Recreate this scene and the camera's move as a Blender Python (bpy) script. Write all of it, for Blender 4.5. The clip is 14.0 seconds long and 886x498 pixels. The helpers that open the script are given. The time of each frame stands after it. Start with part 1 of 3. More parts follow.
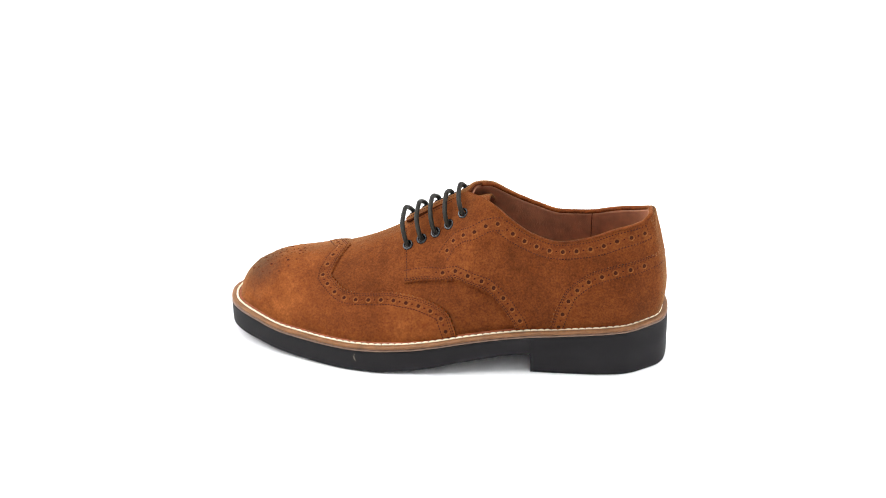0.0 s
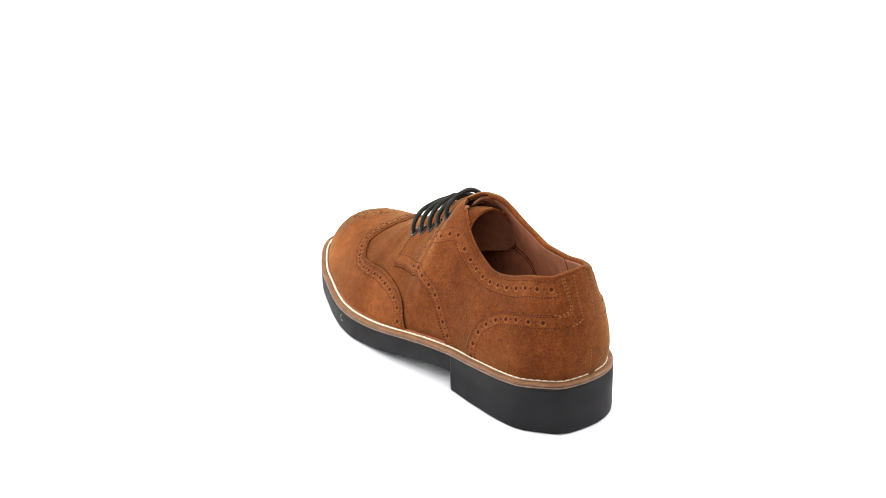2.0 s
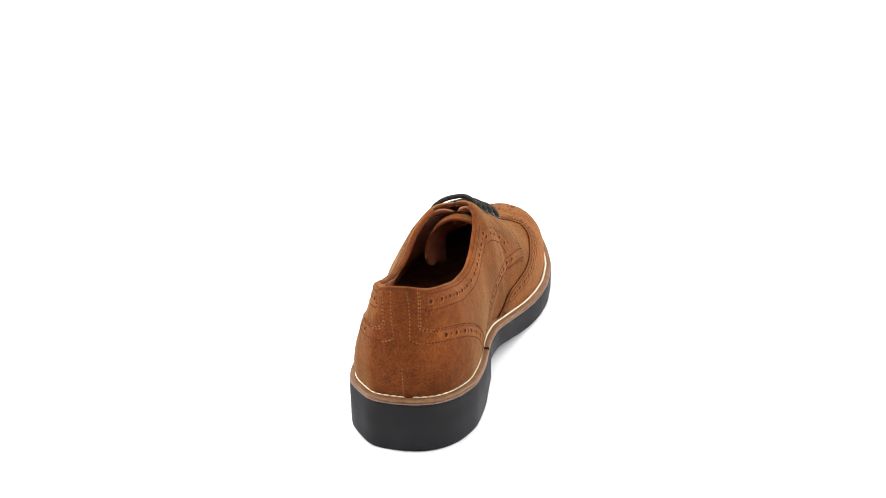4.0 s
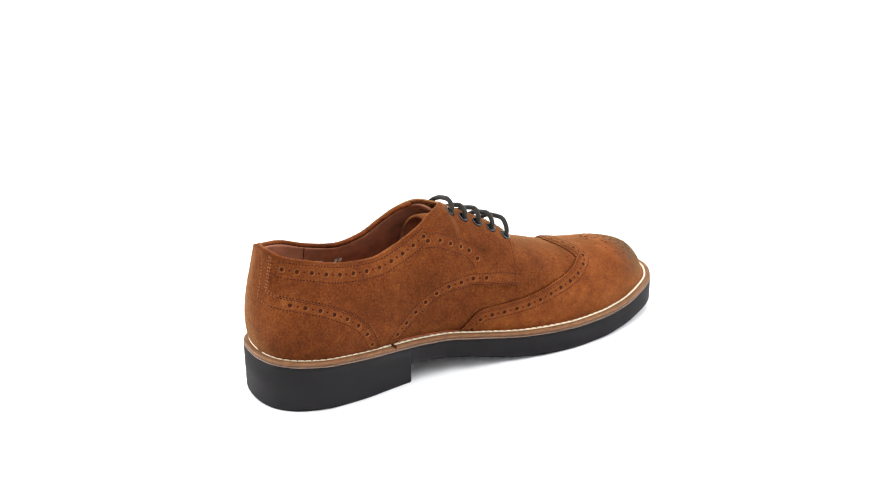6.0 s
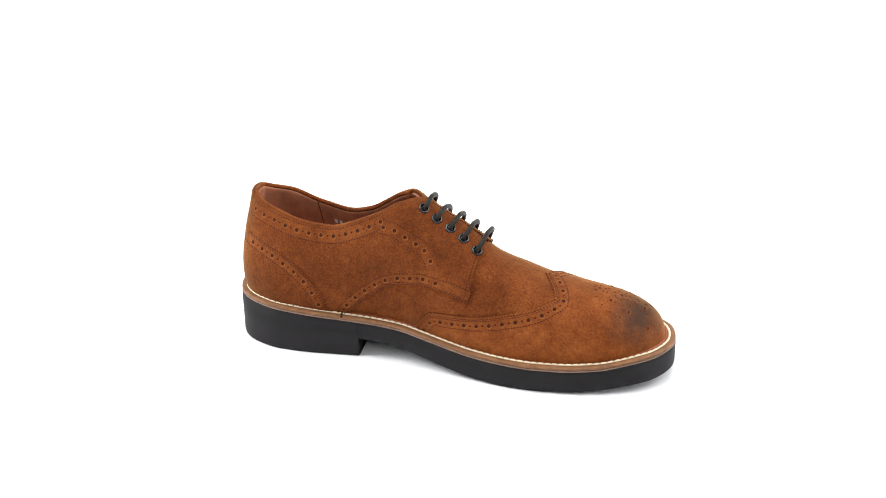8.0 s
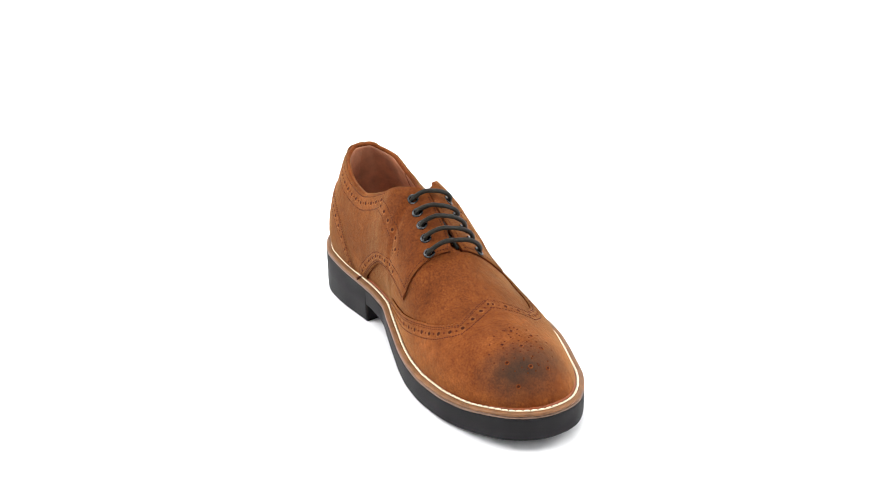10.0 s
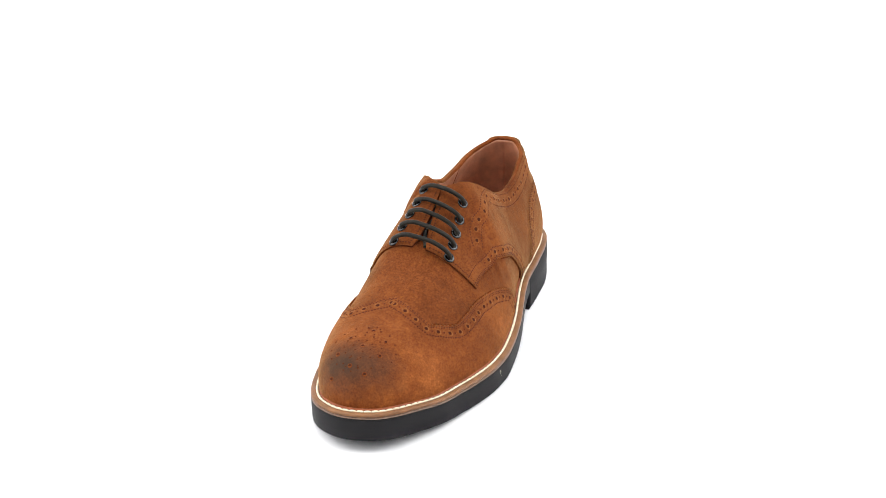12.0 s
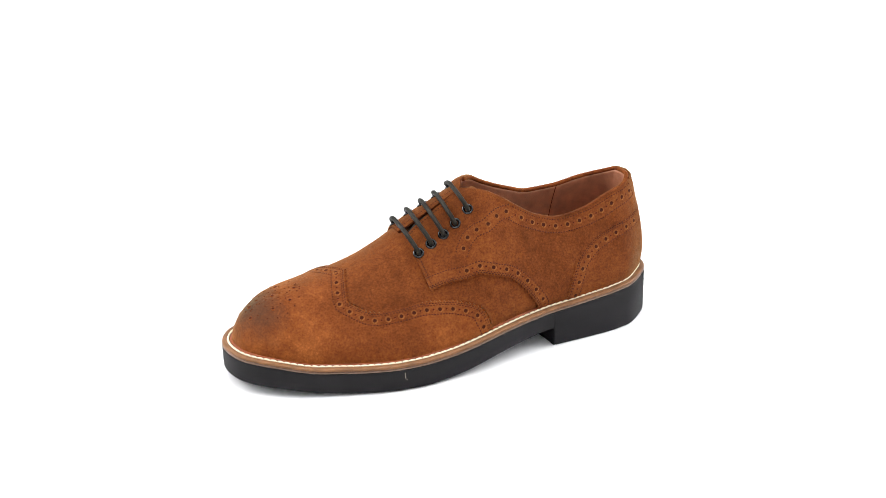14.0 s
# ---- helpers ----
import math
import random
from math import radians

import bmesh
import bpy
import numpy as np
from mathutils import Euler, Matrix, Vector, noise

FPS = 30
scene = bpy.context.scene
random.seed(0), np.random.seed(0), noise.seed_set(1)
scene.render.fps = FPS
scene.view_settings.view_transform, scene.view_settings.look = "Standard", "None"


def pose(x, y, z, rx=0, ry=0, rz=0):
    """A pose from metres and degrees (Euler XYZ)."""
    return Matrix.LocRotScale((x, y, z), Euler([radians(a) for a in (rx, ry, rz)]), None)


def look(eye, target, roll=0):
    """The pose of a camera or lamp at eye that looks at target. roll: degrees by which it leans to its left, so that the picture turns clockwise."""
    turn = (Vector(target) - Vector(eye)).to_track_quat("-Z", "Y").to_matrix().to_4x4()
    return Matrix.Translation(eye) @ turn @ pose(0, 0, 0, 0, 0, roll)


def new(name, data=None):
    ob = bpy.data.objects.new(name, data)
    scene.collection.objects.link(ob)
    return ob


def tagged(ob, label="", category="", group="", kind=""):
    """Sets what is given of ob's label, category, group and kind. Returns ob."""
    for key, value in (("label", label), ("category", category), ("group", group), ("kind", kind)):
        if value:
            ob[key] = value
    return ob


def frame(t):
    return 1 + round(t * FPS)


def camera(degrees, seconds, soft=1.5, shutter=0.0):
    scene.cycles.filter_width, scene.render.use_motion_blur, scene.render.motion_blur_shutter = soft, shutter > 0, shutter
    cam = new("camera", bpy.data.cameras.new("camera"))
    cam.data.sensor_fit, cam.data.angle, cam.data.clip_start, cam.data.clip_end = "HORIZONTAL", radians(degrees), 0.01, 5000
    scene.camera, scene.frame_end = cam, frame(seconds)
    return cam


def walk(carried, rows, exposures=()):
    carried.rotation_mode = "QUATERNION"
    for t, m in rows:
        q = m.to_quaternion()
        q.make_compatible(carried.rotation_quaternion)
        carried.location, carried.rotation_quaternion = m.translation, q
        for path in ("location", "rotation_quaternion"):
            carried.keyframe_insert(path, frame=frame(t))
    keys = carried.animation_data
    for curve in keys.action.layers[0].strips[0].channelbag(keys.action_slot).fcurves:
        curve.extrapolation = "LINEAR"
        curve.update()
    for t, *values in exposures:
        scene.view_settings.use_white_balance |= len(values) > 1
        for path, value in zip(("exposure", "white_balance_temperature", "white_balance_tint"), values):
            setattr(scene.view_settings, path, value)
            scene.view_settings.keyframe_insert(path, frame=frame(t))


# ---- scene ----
SPIN = -23.3515          # degrees a second of the turning shoe
START = 173.166           # its heading at the start
SECONDS = 14.0
EYE = (0.0, -0.9, 0.4684)
TILT, PAN = radians(23.864), radians(-0.2207)

cam = camera(34.624, SECONDS, soft=0.5)
AIM = (EYE[0] + math.sin(PAN) * math.cos(TILT), EYE[1] + math.cos(PAN) * math.cos(TILT), EYE[2] - math.sin(TILT))
walk(cam, [(0.0, look(EYE, AIM, -1.187)), (SECONDS, look(EYE, AIM, -1.187))])

# ---- light: a white photo room with soft boxes overhead and at the sides ----
scene.view_settings.exposure = 0.0
world = bpy.data.worlds.new("studio_air")
world.use_nodes = True
world.node_tree.nodes["Background"].inputs[0].default_value = (1.0, 1.0, 1.0, 1.0)
world.node_tree.nodes["Background"].inputs[1].default_value = 0.3
scene.world = world


def softbox(name, eye, target, size, size_y, watts, colour=(1.0, 1.0, 1.0)):
    data = bpy.data.lights.new(name, "AREA")
    data.shape, data.size, data.size_y, data.energy, data.color = "RECTANGLE", size, size_y, watts, colour
    ob = new(name, data)
    ob.matrix_world = look(eye, target)
    return ob


softbox("softbox_top", (0.0, 0.1, 1.55), (0, 0, 0), 1.3, 1.1, 19.0)
softbox("softbox_side", (-1.15, 0.12, 0.8), (0, 0, 0.05), 0.8, 0.8, 16.5)
softbox("softbox_side", (1.15, 0.12, 0.8), (0, 0, 0.05), 0.8, 0.8, 12.5)
softbox("softbox_front", (0.0, -1.25, 1.2), (0, 0, 0.05), 0.9, 0.6, 1.8)


# ---- materials ----
def material(name, build):
    m = bpy.data.materials.new(name)
    m.use_nodes = True
    build(m.node_tree, m.node_tree.nodes["Principled BSDF"])
    return m


def link(tree, a, b):
    tree.links.new(a, b)


def node(tree, kind, **values):
    n = tree.nodes.new(kind)
    for key, value in values.items():
        n.inputs[key.replace("_", " ")].default_value = value
    return n


def place(tree):
    return tree.nodes.new("ShaderNodeTexCoord").outputs["Object"]


def grain(tree, scale, detail=4.0, rough=0.55):
    n = node(tree, "ShaderNodeTexNoise", Scale=scale, Detail=detail, Roughness=rough)
    link(tree, place(tree), n.inputs["Vector"])
    return n.outputs["Fac"]


def ramp(tree, fac, stops):
    r = tree.nodes.new("ShaderNodeValToRGB")
    while len(r.color_ramp.elements) < len(stops):
        r.color_ramp.elements.new(0.5)
    for e, (p, c) in zip(r.color_ramp.elements, stops):
        e.position, e.color = p, (*c, 1.0)
    link(tree, fac, r.inputs["Fac"])
    return r.outputs["Color"]


def mix(tree, fac, a, b, kind="MIX"):
    n = tree.nodes.new("ShaderNodeMix")
    n.data_type, n.blend_type = "RGBA", kind
    for value, socket in ((fac, n.inputs[0]), (a, n.inputs[6]), (b, n.inputs[7])):
        if hasattr(value, "links"):
            link(tree, value, socket)
        elif isinstance(value, tuple):
            socket.default_value = (*value, 1.0)
        else:
            socket.default_value = value
    return n.outputs[2]


def bump(tree, fac, shader, strength, distance, before=None):
    b = node(tree, "ShaderNodeBump", Strength=strength, Distance=distance)
    link(tree, fac, b.inputs["Height"])
    if before:
        link(tree, before, b.inputs["Normal"])
    link(tree, b.outputs["Normal"], shader.inputs["Normal"])
    return b.outputs["Normal"]


def suede(dark, mid, light, burnish=False, speckle=0.46):
    def build(tree, sh):
        big = grain(tree, 30.0, 6.0, 0.62)
        base = ramp(tree, big, [(0.30, dark), (0.50, mid), (0.70, light)])
        brushed = ramp(tree, grain(tree, 11.0, 3.0, 0.5), [(0.34, (0.83, 0.80, 0.77)), (0.66, (1.13, 1.15, 1.17))])
        base = mix(tree, 1.0, base, brushed, "MULTIPLY")
        fine = ramp(tree, grain(tree, 760.0, 3.5, 0.72), [(0.28, (1 - speckle, 1 - speckle * 1.05, 1 - speckle * 1.1)), (0.72, (1 + speckle, 1 + speckle, 1 + speckle))])
        col = mix(tree, 1.0, base, fine, "MULTIPLY")
        nap = ramp(tree, grain(tree, 170.0, 6.0, 0.7), [(0.34, (0.82, 0.79, 0.76)), (0.66, (1.15, 1.17, 1.19))])
        col = mix(tree, 1.0, col, nap, "MULTIPLY")
        if burnish:
            sub = node(tree, "ShaderNodeVectorMath")
            sub.operation = "SUBTRACT"
            link(tree, place(tree), sub.inputs[0])
            sub.inputs[1].default_value = (0.137, -0.030, 0.047)
            scl = node(tree, "ShaderNodeVectorMath")
            scl.operation = "MULTIPLY"
            link(tree, sub.outputs[0], scl.inputs[0])
            scl.inputs[1].default_value = (1 / 0.035, 1 / 0.074, 1 / 0.034)
            size = node(tree, "ShaderNodeVectorMath")
            size.operation = "LENGTH"
            link(tree, scl.outputs[0], size.inputs[0])
            wob = node(tree, "ShaderNodeMath")
            wob.operation = "MULTIPLY_ADD"
            link(tree, grain(tree, 75.0, 5.0, 0.65), wob.inputs[0])
            wob.inputs[1].default_value = 0.6
            link(tree, size.outputs["Value"], wob.inputs[2])
            fac = ramp(tree, wob.outputs[0], [(0.36, (0.8, 0.8, 0.8)), (0.66, (0.46, 0.46, 0.46)), (1.0, (0.0, 0.0, 0.0))])
            col = mix(tree, fac, col, (0.026, 0.022, 0.017))
        link(tree, col, sh.inputs["Base Color"])
        sh.inputs["Roughness"].default_value = 0.92
        sh.inputs["Specular IOR Level"].default_value = 0.12
        sh.inputs["Sheen Weight"].default_value = 0.30
        sh.inputs["Sheen Roughness"].default_value = 0.38
        sh.inputs["Sheen Tint"].default_value = (1.0, 0.64, 0.26, 1.0)
        n = bump(tree, grain(tree, 1500.0, 2.0, 0.6), sh, 0.5, 0.0004)
        bump(tree, grain(tree, 180.0, 3.0, 0.5), sh, 0.4, 0.0009, n)
    return build


def plain(colour, rough, vary=0.2, scale=300.0, relief=0.0, relief_scale=900.0, metal=0.0, spec=0.5):
    def build(tree, sh):
        lo, hi = tuple(c * (1 - vary) for c in colour), tuple(c * (1 + vary) for c in colour)
        link(tree, ramp(tree, grain(tree, scale), [(0.3, lo), (0.7, hi)]), sh.inputs["Base Color"])
        link(tree, ramp(tree, grain(tree, scale * 0.2), [(0.3, (rough * 0.85,) * 3), (0.7, (min(1, rough * 1.12),) * 3)]), sh.inputs["Roughness"])
        sh.inputs["Metallic"].default_value = metal
        sh.inputs["Specular IOR Level"].default_value = spec
        if relief:
            bump(tree, grain(tree, relief_scale, 3.0), sh, 0.5, relief)
    return build


SUEDE = material("brown_suede", suede((0.0986, 0.0248, 0.0048), (0.1365, 0.0354, 0.0072), (0.1806, 0.0500, 0.0107), True, 0.44))
SUEDE_CAP = material("brushed_suede", suede((0.1163, 0.0296, 0.0060), (0.1615, 0.0421, 0.0088), (0.2118, 0.0602, 0.0132), True, 0.38))
# cut suede brown, coloured darker to draw the shade line at panel rims
CUT_SHADE = material("shaded_cut_suede", plain((0.095, 0.026, 0.0070), 0.95, 0.3, 900.0, 0.0, 900.0, 0.0, 0.1))
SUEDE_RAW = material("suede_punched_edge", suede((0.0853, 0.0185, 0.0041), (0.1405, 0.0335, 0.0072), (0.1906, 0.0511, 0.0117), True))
PUNCH = material("punched_hole", plain((0.042, 0.0115, 0.0040), 0.9, 0.3, 900.0, 0.0, 900.0, 0.0, 0.1))
THREAD = material("brown_thread", plain((0.058, 0.0155, 0.0050), 0.85, 0.55, 260.0, 0.0, 900.0, 0.0, 0.15))
BAND = material("punched_band_suede", suede((0.1163, 0.0296, 0.0062), (0.1556, 0.0415, 0.0090), (0.1969, 0.0566, 0.0131), True, 0.40))
PUNCH_RIM = material("raised_hole_rim", suede((0.1394, 0.0388, 0.0088), (0.1904, 0.0560, 0.0134), (0.2416, 0.0758, 0.0194), True, 0.3))
# paler thread for the back strip and the heel seam
TAN_THREAD = material("tan_thread", plain((0.20, 0.075, 0.026), 0.85, 0.4, 260.0, 0.0, 900.0, 0.0, 0.15))
PALE_THREAD = material("ecru_thread", plain((0.82, 0.73, 0.54), 0.7, 0.12, 900.0, 0.0002, 2500.0, 0.0, 0.3))
LINING = material("lining_leather", plain((0.41, 0.165, 0.088), 0.62, 0.2, 120.0, 0.0006, 900.0, 0.0, 0.3))
TONGUE_BACK = material("tongue_lining_leather", plain((0.26, 0.098, 0.050), 0.65, 0.18, 120.0, 0.0004, 900.0, 0.0, 0.25))
INSOLE = material("insole_leather", plain((0.20, 0.075, 0.040), 0.6, 0.15, 90.0, 0.0002, 900.0, 0.0, 0.3))
RUBBER = material("black_rubber", plain((0.0120, 0.0110, 0.0120), 0.62, 0.07, 60.0, 0.00012, 1600.0, 0.0, 0.15))
WELT = material("welt_leather", plain((0.190, 0.085, 0.034), 0.5, 0.25, 160.0, 0.0002, 700.0, 0.0, 0.3))
RIB = material("welt_rib_leather", plain((0.25, 0.064, 0.020), 0.55, 0.2, 200.0, 0.0002, 700.0, 0.0, 0.3))
MIDSOLE = material("midsole_edge", plain((0.19, 0.112, 0.075), 0.55, 0.2, 220.0, 0.0002, 700.0))
LACE = material("waxed_lace", plain((0.0110, 0.0092, 0.0058), 0.55, 0.35, 700.0, 0.0005, 1300.0, 0.0, 0.22))
EYELET = material("black_metal", plain((0.005, 0.005, 0.005), 0.1, 0.1, 400.0, 0.0, 900.0, 0.0, 0.45))
PRINT = material("pale_print", plain((0.75, 0.70, 0.62), 0.7, 0.1))
PAPER = material("seamless_paper", plain((0.93, 0.93, 0.935), 0.85, 0.004, 6.0, 0.0, 900.0, 0.0, 0.05))
WHITE = material("white_paint", plain((0.84, 0.84, 0.85), 0.8, 0.006, 6.0, 0.0, 900.0, 0.0, 0.1))


# ---- structure: seamless white sweep and plain room ----
def mesh_of(name, verts, faces, mats, smooth=True):
    me = bpy.data.meshes.new(name)
    me.from_pydata([tuple(map(float, v)) for v in verts], [], faces)
    for m in mats if isinstance(mats, (list, tuple)) else [mats]:
        me.materials.append(m)
    if smooth:
        me.polygons.foreach_set("use_smooth", [True] * len(me.polygons))
    me.update()
    return me


def structure(name, verts, faces, mat, label, smooth=False):
    return tagged(new(name, mesh_of(name, verts, faces, mat, smooth)), label, name.split("_")[0], kind="structure")


def box_verts(x0, y0, z0, x1, y1, z1):
    v = [(x, y, z) for z in (z0, z1) for y in (y0, y1) for x in (x0, x1)]
    return v, [(0, 2, 3, 1), (4, 5, 7, 6), (0, 1, 5, 4), (2, 6, 7, 3), (0, 4, 6, 2), (1, 3, 7, 5)]


def build_room():
    v, f = box_verts(-1.8, -1.8, -0.05, 1.8, 1.8, 0.0)
    structure("floor", v, f, PAPER, "seamless matt white paper photo floor")
    # the paper sweeps up into the back wall
    prof = [(1.15, 0.003)] + [(1.15 + 0.6 * math.sin(a), 0.003 + 0.6 * (1 - math.cos(a))) for a in np.linspace(0, math.pi / 2, 25)[1:]] + [(1.75, 1.9)]
    back = [(y + 0.004, z - 0.003) for y, z in prof]
    ring = prof + back[::-1]
    n = len(ring)
    v = [(x, y, z) for x in (-1.8, 1.8) for y, z in ring]
    f = [(i, (i + 1) % n, n + (i + 1) % n, n + i) for i in range(n)] + [tuple(range(n))[::-1], tuple(range(n, 2 * n))]
    structure("backdrop", v, f, PAPER, "curved seamless white paper backdrop", False)
    for name, b in (("wall_north", (-1.8, 1.8, 0, 1.8, 1.9, 2.0)), ("wall_south", (-1.8, -1.9, 0, 1.8, -1.8, 2.0)),
                    ("wall_east", (1.8, -1.9, 0, 1.9, 1.9, 2.0)), ("wall_west", (-1.9, -1.9, 0, -1.8, 1.9, 2.0))):
        v, f = box_verts(*b)
        structure(name, v, f, WHITE, "plain matt white studio wall")
    v, f = box_verts(-1.9, -1.9, 2.0, 1.9, 1.9, 2.1)
    structure("ceiling", v, f, WHITE, "plain matt white studio ceiling")


build_room()

# ---- the shoe: a last given by its ground outline, top line and wall fullness, in millimetres ----
HEEL_X, TOE_X = -152.0, 160.0


def sig(x):
    """The place along a side, 0 at the heel and 1 at the toe, of the outline's x."""
    return np.arccos(np.clip(1 - 2 * (np.asarray(x, float) - HEEL_X) / (TOE_X - HEEL_X), -1, 1)) / math.pi


def out_x(s):
    return HEEL_X + (TOE_X - HEEL_X) * (1 - np.cos(math.pi * np.asarray(s, float))) / 2


def curve(xk, yk, x):
    """A smooth curve through knots, without overshoot."""
    xk, yk, x = np.asarray(xk, float), np.asarray(yk, float), np.asarray(x, float)
    h, d = np.diff(xk), np.diff(yk) / np.diff(xk)
    m = np.zeros(len(xk))
    same = d[:-1] * d[1:] > 0
    w1, w2 = 2 * h[1:] + h[:-1], h[1:] + 2 * h[:-1]
    m[1:-1][same] = ((w1 + w2)[same]) / (w1[same] / d[:-1][same] + w2[same] / d[1:][same])
    m[0], m[-1] = d[0], d[-1]
    i = np.clip(np.searchsorted(xk, x) - 1, 0, len(h) - 1)
    t = np.clip((x - xk[i]) / h[i], 0, 1)
    return ((2 * t ** 3 - 3 * t ** 2 + 1) * yk[i] + (t ** 3 - 2 * t ** 2 + t) * h[i] * m[i]
            + (3 * t ** 2 - 2 * t ** 3) * yk[i + 1] + (t ** 3 - t ** 2) * h[i] * m[i + 1])


OUTLINE = {
    "lateral": [(HEEL_X, 1.9), (-149, 21.6), (-140, 31.6), (-120, 43), (-100, 45), (-80, 45), (-60, 44.4), (-40, 46.2), (-20, 49.4), (0, 52.6),
                (20, 54.3), (40, 54.8), (60, 52.4), (80, 46.6), (100, 38.8), (120, 30.4), (135, 21.3), (148, 11), (156, 0.6), (TOE_X, -18.2)],
    "medial": [(HEEL_X, 1.9), (-146, -19.7), (-132, -31.8), (-112, -38.5), (-90, -39.6), (-70, -38.6), (-50, -37.7), (-30, -39), (-10, -44.9), (10, -50.9),
               (30, -56.8), (50, -61), (70, -63), (90, -62.6), (110, -59.4), (130, -53.4), (146, -45), (156, -32.8), (TOE_X, -18.2)],
}
# outline x: top line x, y, z; fullness low: out, up; fullness high: out, down
WALLS = {
    "lateral": [(-152, -138.5, 5, 105.1, 8, 20, 5, 18), (-147, -138, 11, 104.8, 8, 20, 5, 18), (-135, -132.5, 18, 101.6, 7, 19, 3.5, 18),
                (-115, -116, 23, 97.6, 6, 18, 3, 18), (-95, -97, 23, 90.5, 5, 18, 5.5, 16), (-75, -76, 20.5, 86.4, 6, 18, 10, 16),
                (-55, -60, 17.5, 90, 6, 18.5, 11, 18), (-40, -44.6, 14.5, 99, 6.5, 18, 10, 19), (-28, -34, 9.5, 106.1, 6.5, 18, 11.5, 15),
                (-16, -22, 1.5, 110.5, 6.5, 17, 15, 8), (-8, -13, -7.5, 109.1, 6, 16, 18, 5), (0, -4, -8, 104, 5, 16, 18, 12),
                (10, 7, -8.5, 97.8, 3.5, 16, 17.5, 13), (20, 18, -9, 91.4, 2, 15, 20, 12), (30, 28.5, -10, 84.1, 1, 14, 22, 8),
                (40, 38, -12, 77.2, 0, 14, 22, 3), (60, 58, -13.6, 69, 0, 14, 24, 0.8), (80, 76, -15, 62.8, 0, 14, 24, 0.5),
                (100, 96, -16.3, 58.4, 0, 14, 22, 0), (115, 108, -17.3, 56.6, 0, 14, 20, 0), (130, 115, -18, 55.3, 0, 14, 18, 0),
                (145, 120, -18.8, 54.1, 0, 14, 16, 1), (155, 123, -19.3, 53.4, 0, 14, 15, 2), (160, 124, -19.5, 53, 0, 14, 15, 2.5)],
    "medial": [(-152, -138.5, 5, 105.1, 8, 20, 5, 18), (-147, -138, -1, 104.8, 8, 20, 5, 18), (-135, -132, -9.5, 101.6, 7, 19, 7, 18),
               (-115, -114, -18.5, 96.9, 7, 18, 7, 18), (-95, -96, -22.5, 92.6, 7, 18, 7, 16), (-75, -77, -25, 91.6, 7, 18, 8, 16),
               (-55, -58.7, -26.2, 96.8, 8, 20, 9, 18), (-40, -41, -25.6, 104.5, 9, 23, 11, 19), (-28, -28, -22.6, 111.3, 10.5, 25, 15.5, 15),
               (-16, -19, -16, 112.5, 11, 25, 21, 6), (-8, -13, -7.5, 109.1, 10, 25, 29, 0), (0, -4, -8, 104, 9, 26, 33, 2),
               (10, 7, -8.5, 97.8, 8, 26, 35, 0), (20, 18, -9, 91.4, 7, 26, 36, -1.5), (30, 28.5, -10, 84.1, 6, 26, 36, -2.5),
               (40, 38, -12, 77.2, 5, 25, 34, -3.5), (60, 58, -13.6, 69, 4, 24, 32, -1), (80, 76, -15, 62.8, 5, 24, 32, -0.6),
               (100, 96, -16.3, 58.4, 4.5, 22.5, 29.5, 0), (115, 108, -17.3, 56.6, 4.5, 21.5, 26.5, 0), (130, 115, -18, 55.3, 3.5, 19, 22, 0),
               (145, 120, -18.8, 54.1, 1, 15, 17, 1), (155, 123, -19.3, 53.4, 0, 14, 15, 2), (160, 124, -19.5, 53, 0, 14, 15, 2.5)],
}
SOLE_TOP = ([-170, -110, -60, -20, 30, 70, 110, 140, 165], [34.0, 30.2, 26.1, 22.8, 17.0, 15.7, 17.0, 21.4, 24.0])
SOLE_BOTTOM = ([-170, -57, -27, -8, 10, 30, 48, 70, 89, 109, 132, 165], [13.4, 13.0, 10.0, 7.2, 3.8, 1.4, 0.3, 0.2, 0.7, 2.0, 4.8, 8.2])
WELT_UP, INSET = 3.6, 7.5


def sole_top(x):
    return curve(*SOLE_TOP, x)


def rim(side, s, inset=0.0):
    """A point of the outline, moved inwards by inset."""
    s = np.asarray(s, float)
    knots = OUTLINE[side]
    ks, ky = sig([k[0] for k in knots]), [k[1] for k in knots]

    def at(q):
        q = np.clip(q, 0, 1)
        return np.stack([out_x(q), curve(ks, ky, q)], -1)
    d = at(s + 0.004) - at(s - 0.004)
    d /= np.linalg.norm(d, axis=-1, keepdims=True)
    sign = 1.0 if side == "lateral" else -1.0
    normal = np.stack([-d[..., 1], d[..., 0]], -1) * sign
    end = np.clip(np.minimum(s, 1 - s) / 0.03, 0, 1)[..., None]
    straight = np.stack([np.where(s > 0.5, 1.0, -1.0), np.zeros_like(s)], -1)
    normal = normal * end + straight * (1 - end)
    normal /= np.linalg.norm(normal, axis=-1, keepdims=True)
    return at(s) - normal * np.asarray(inset, float)[..., None], normal


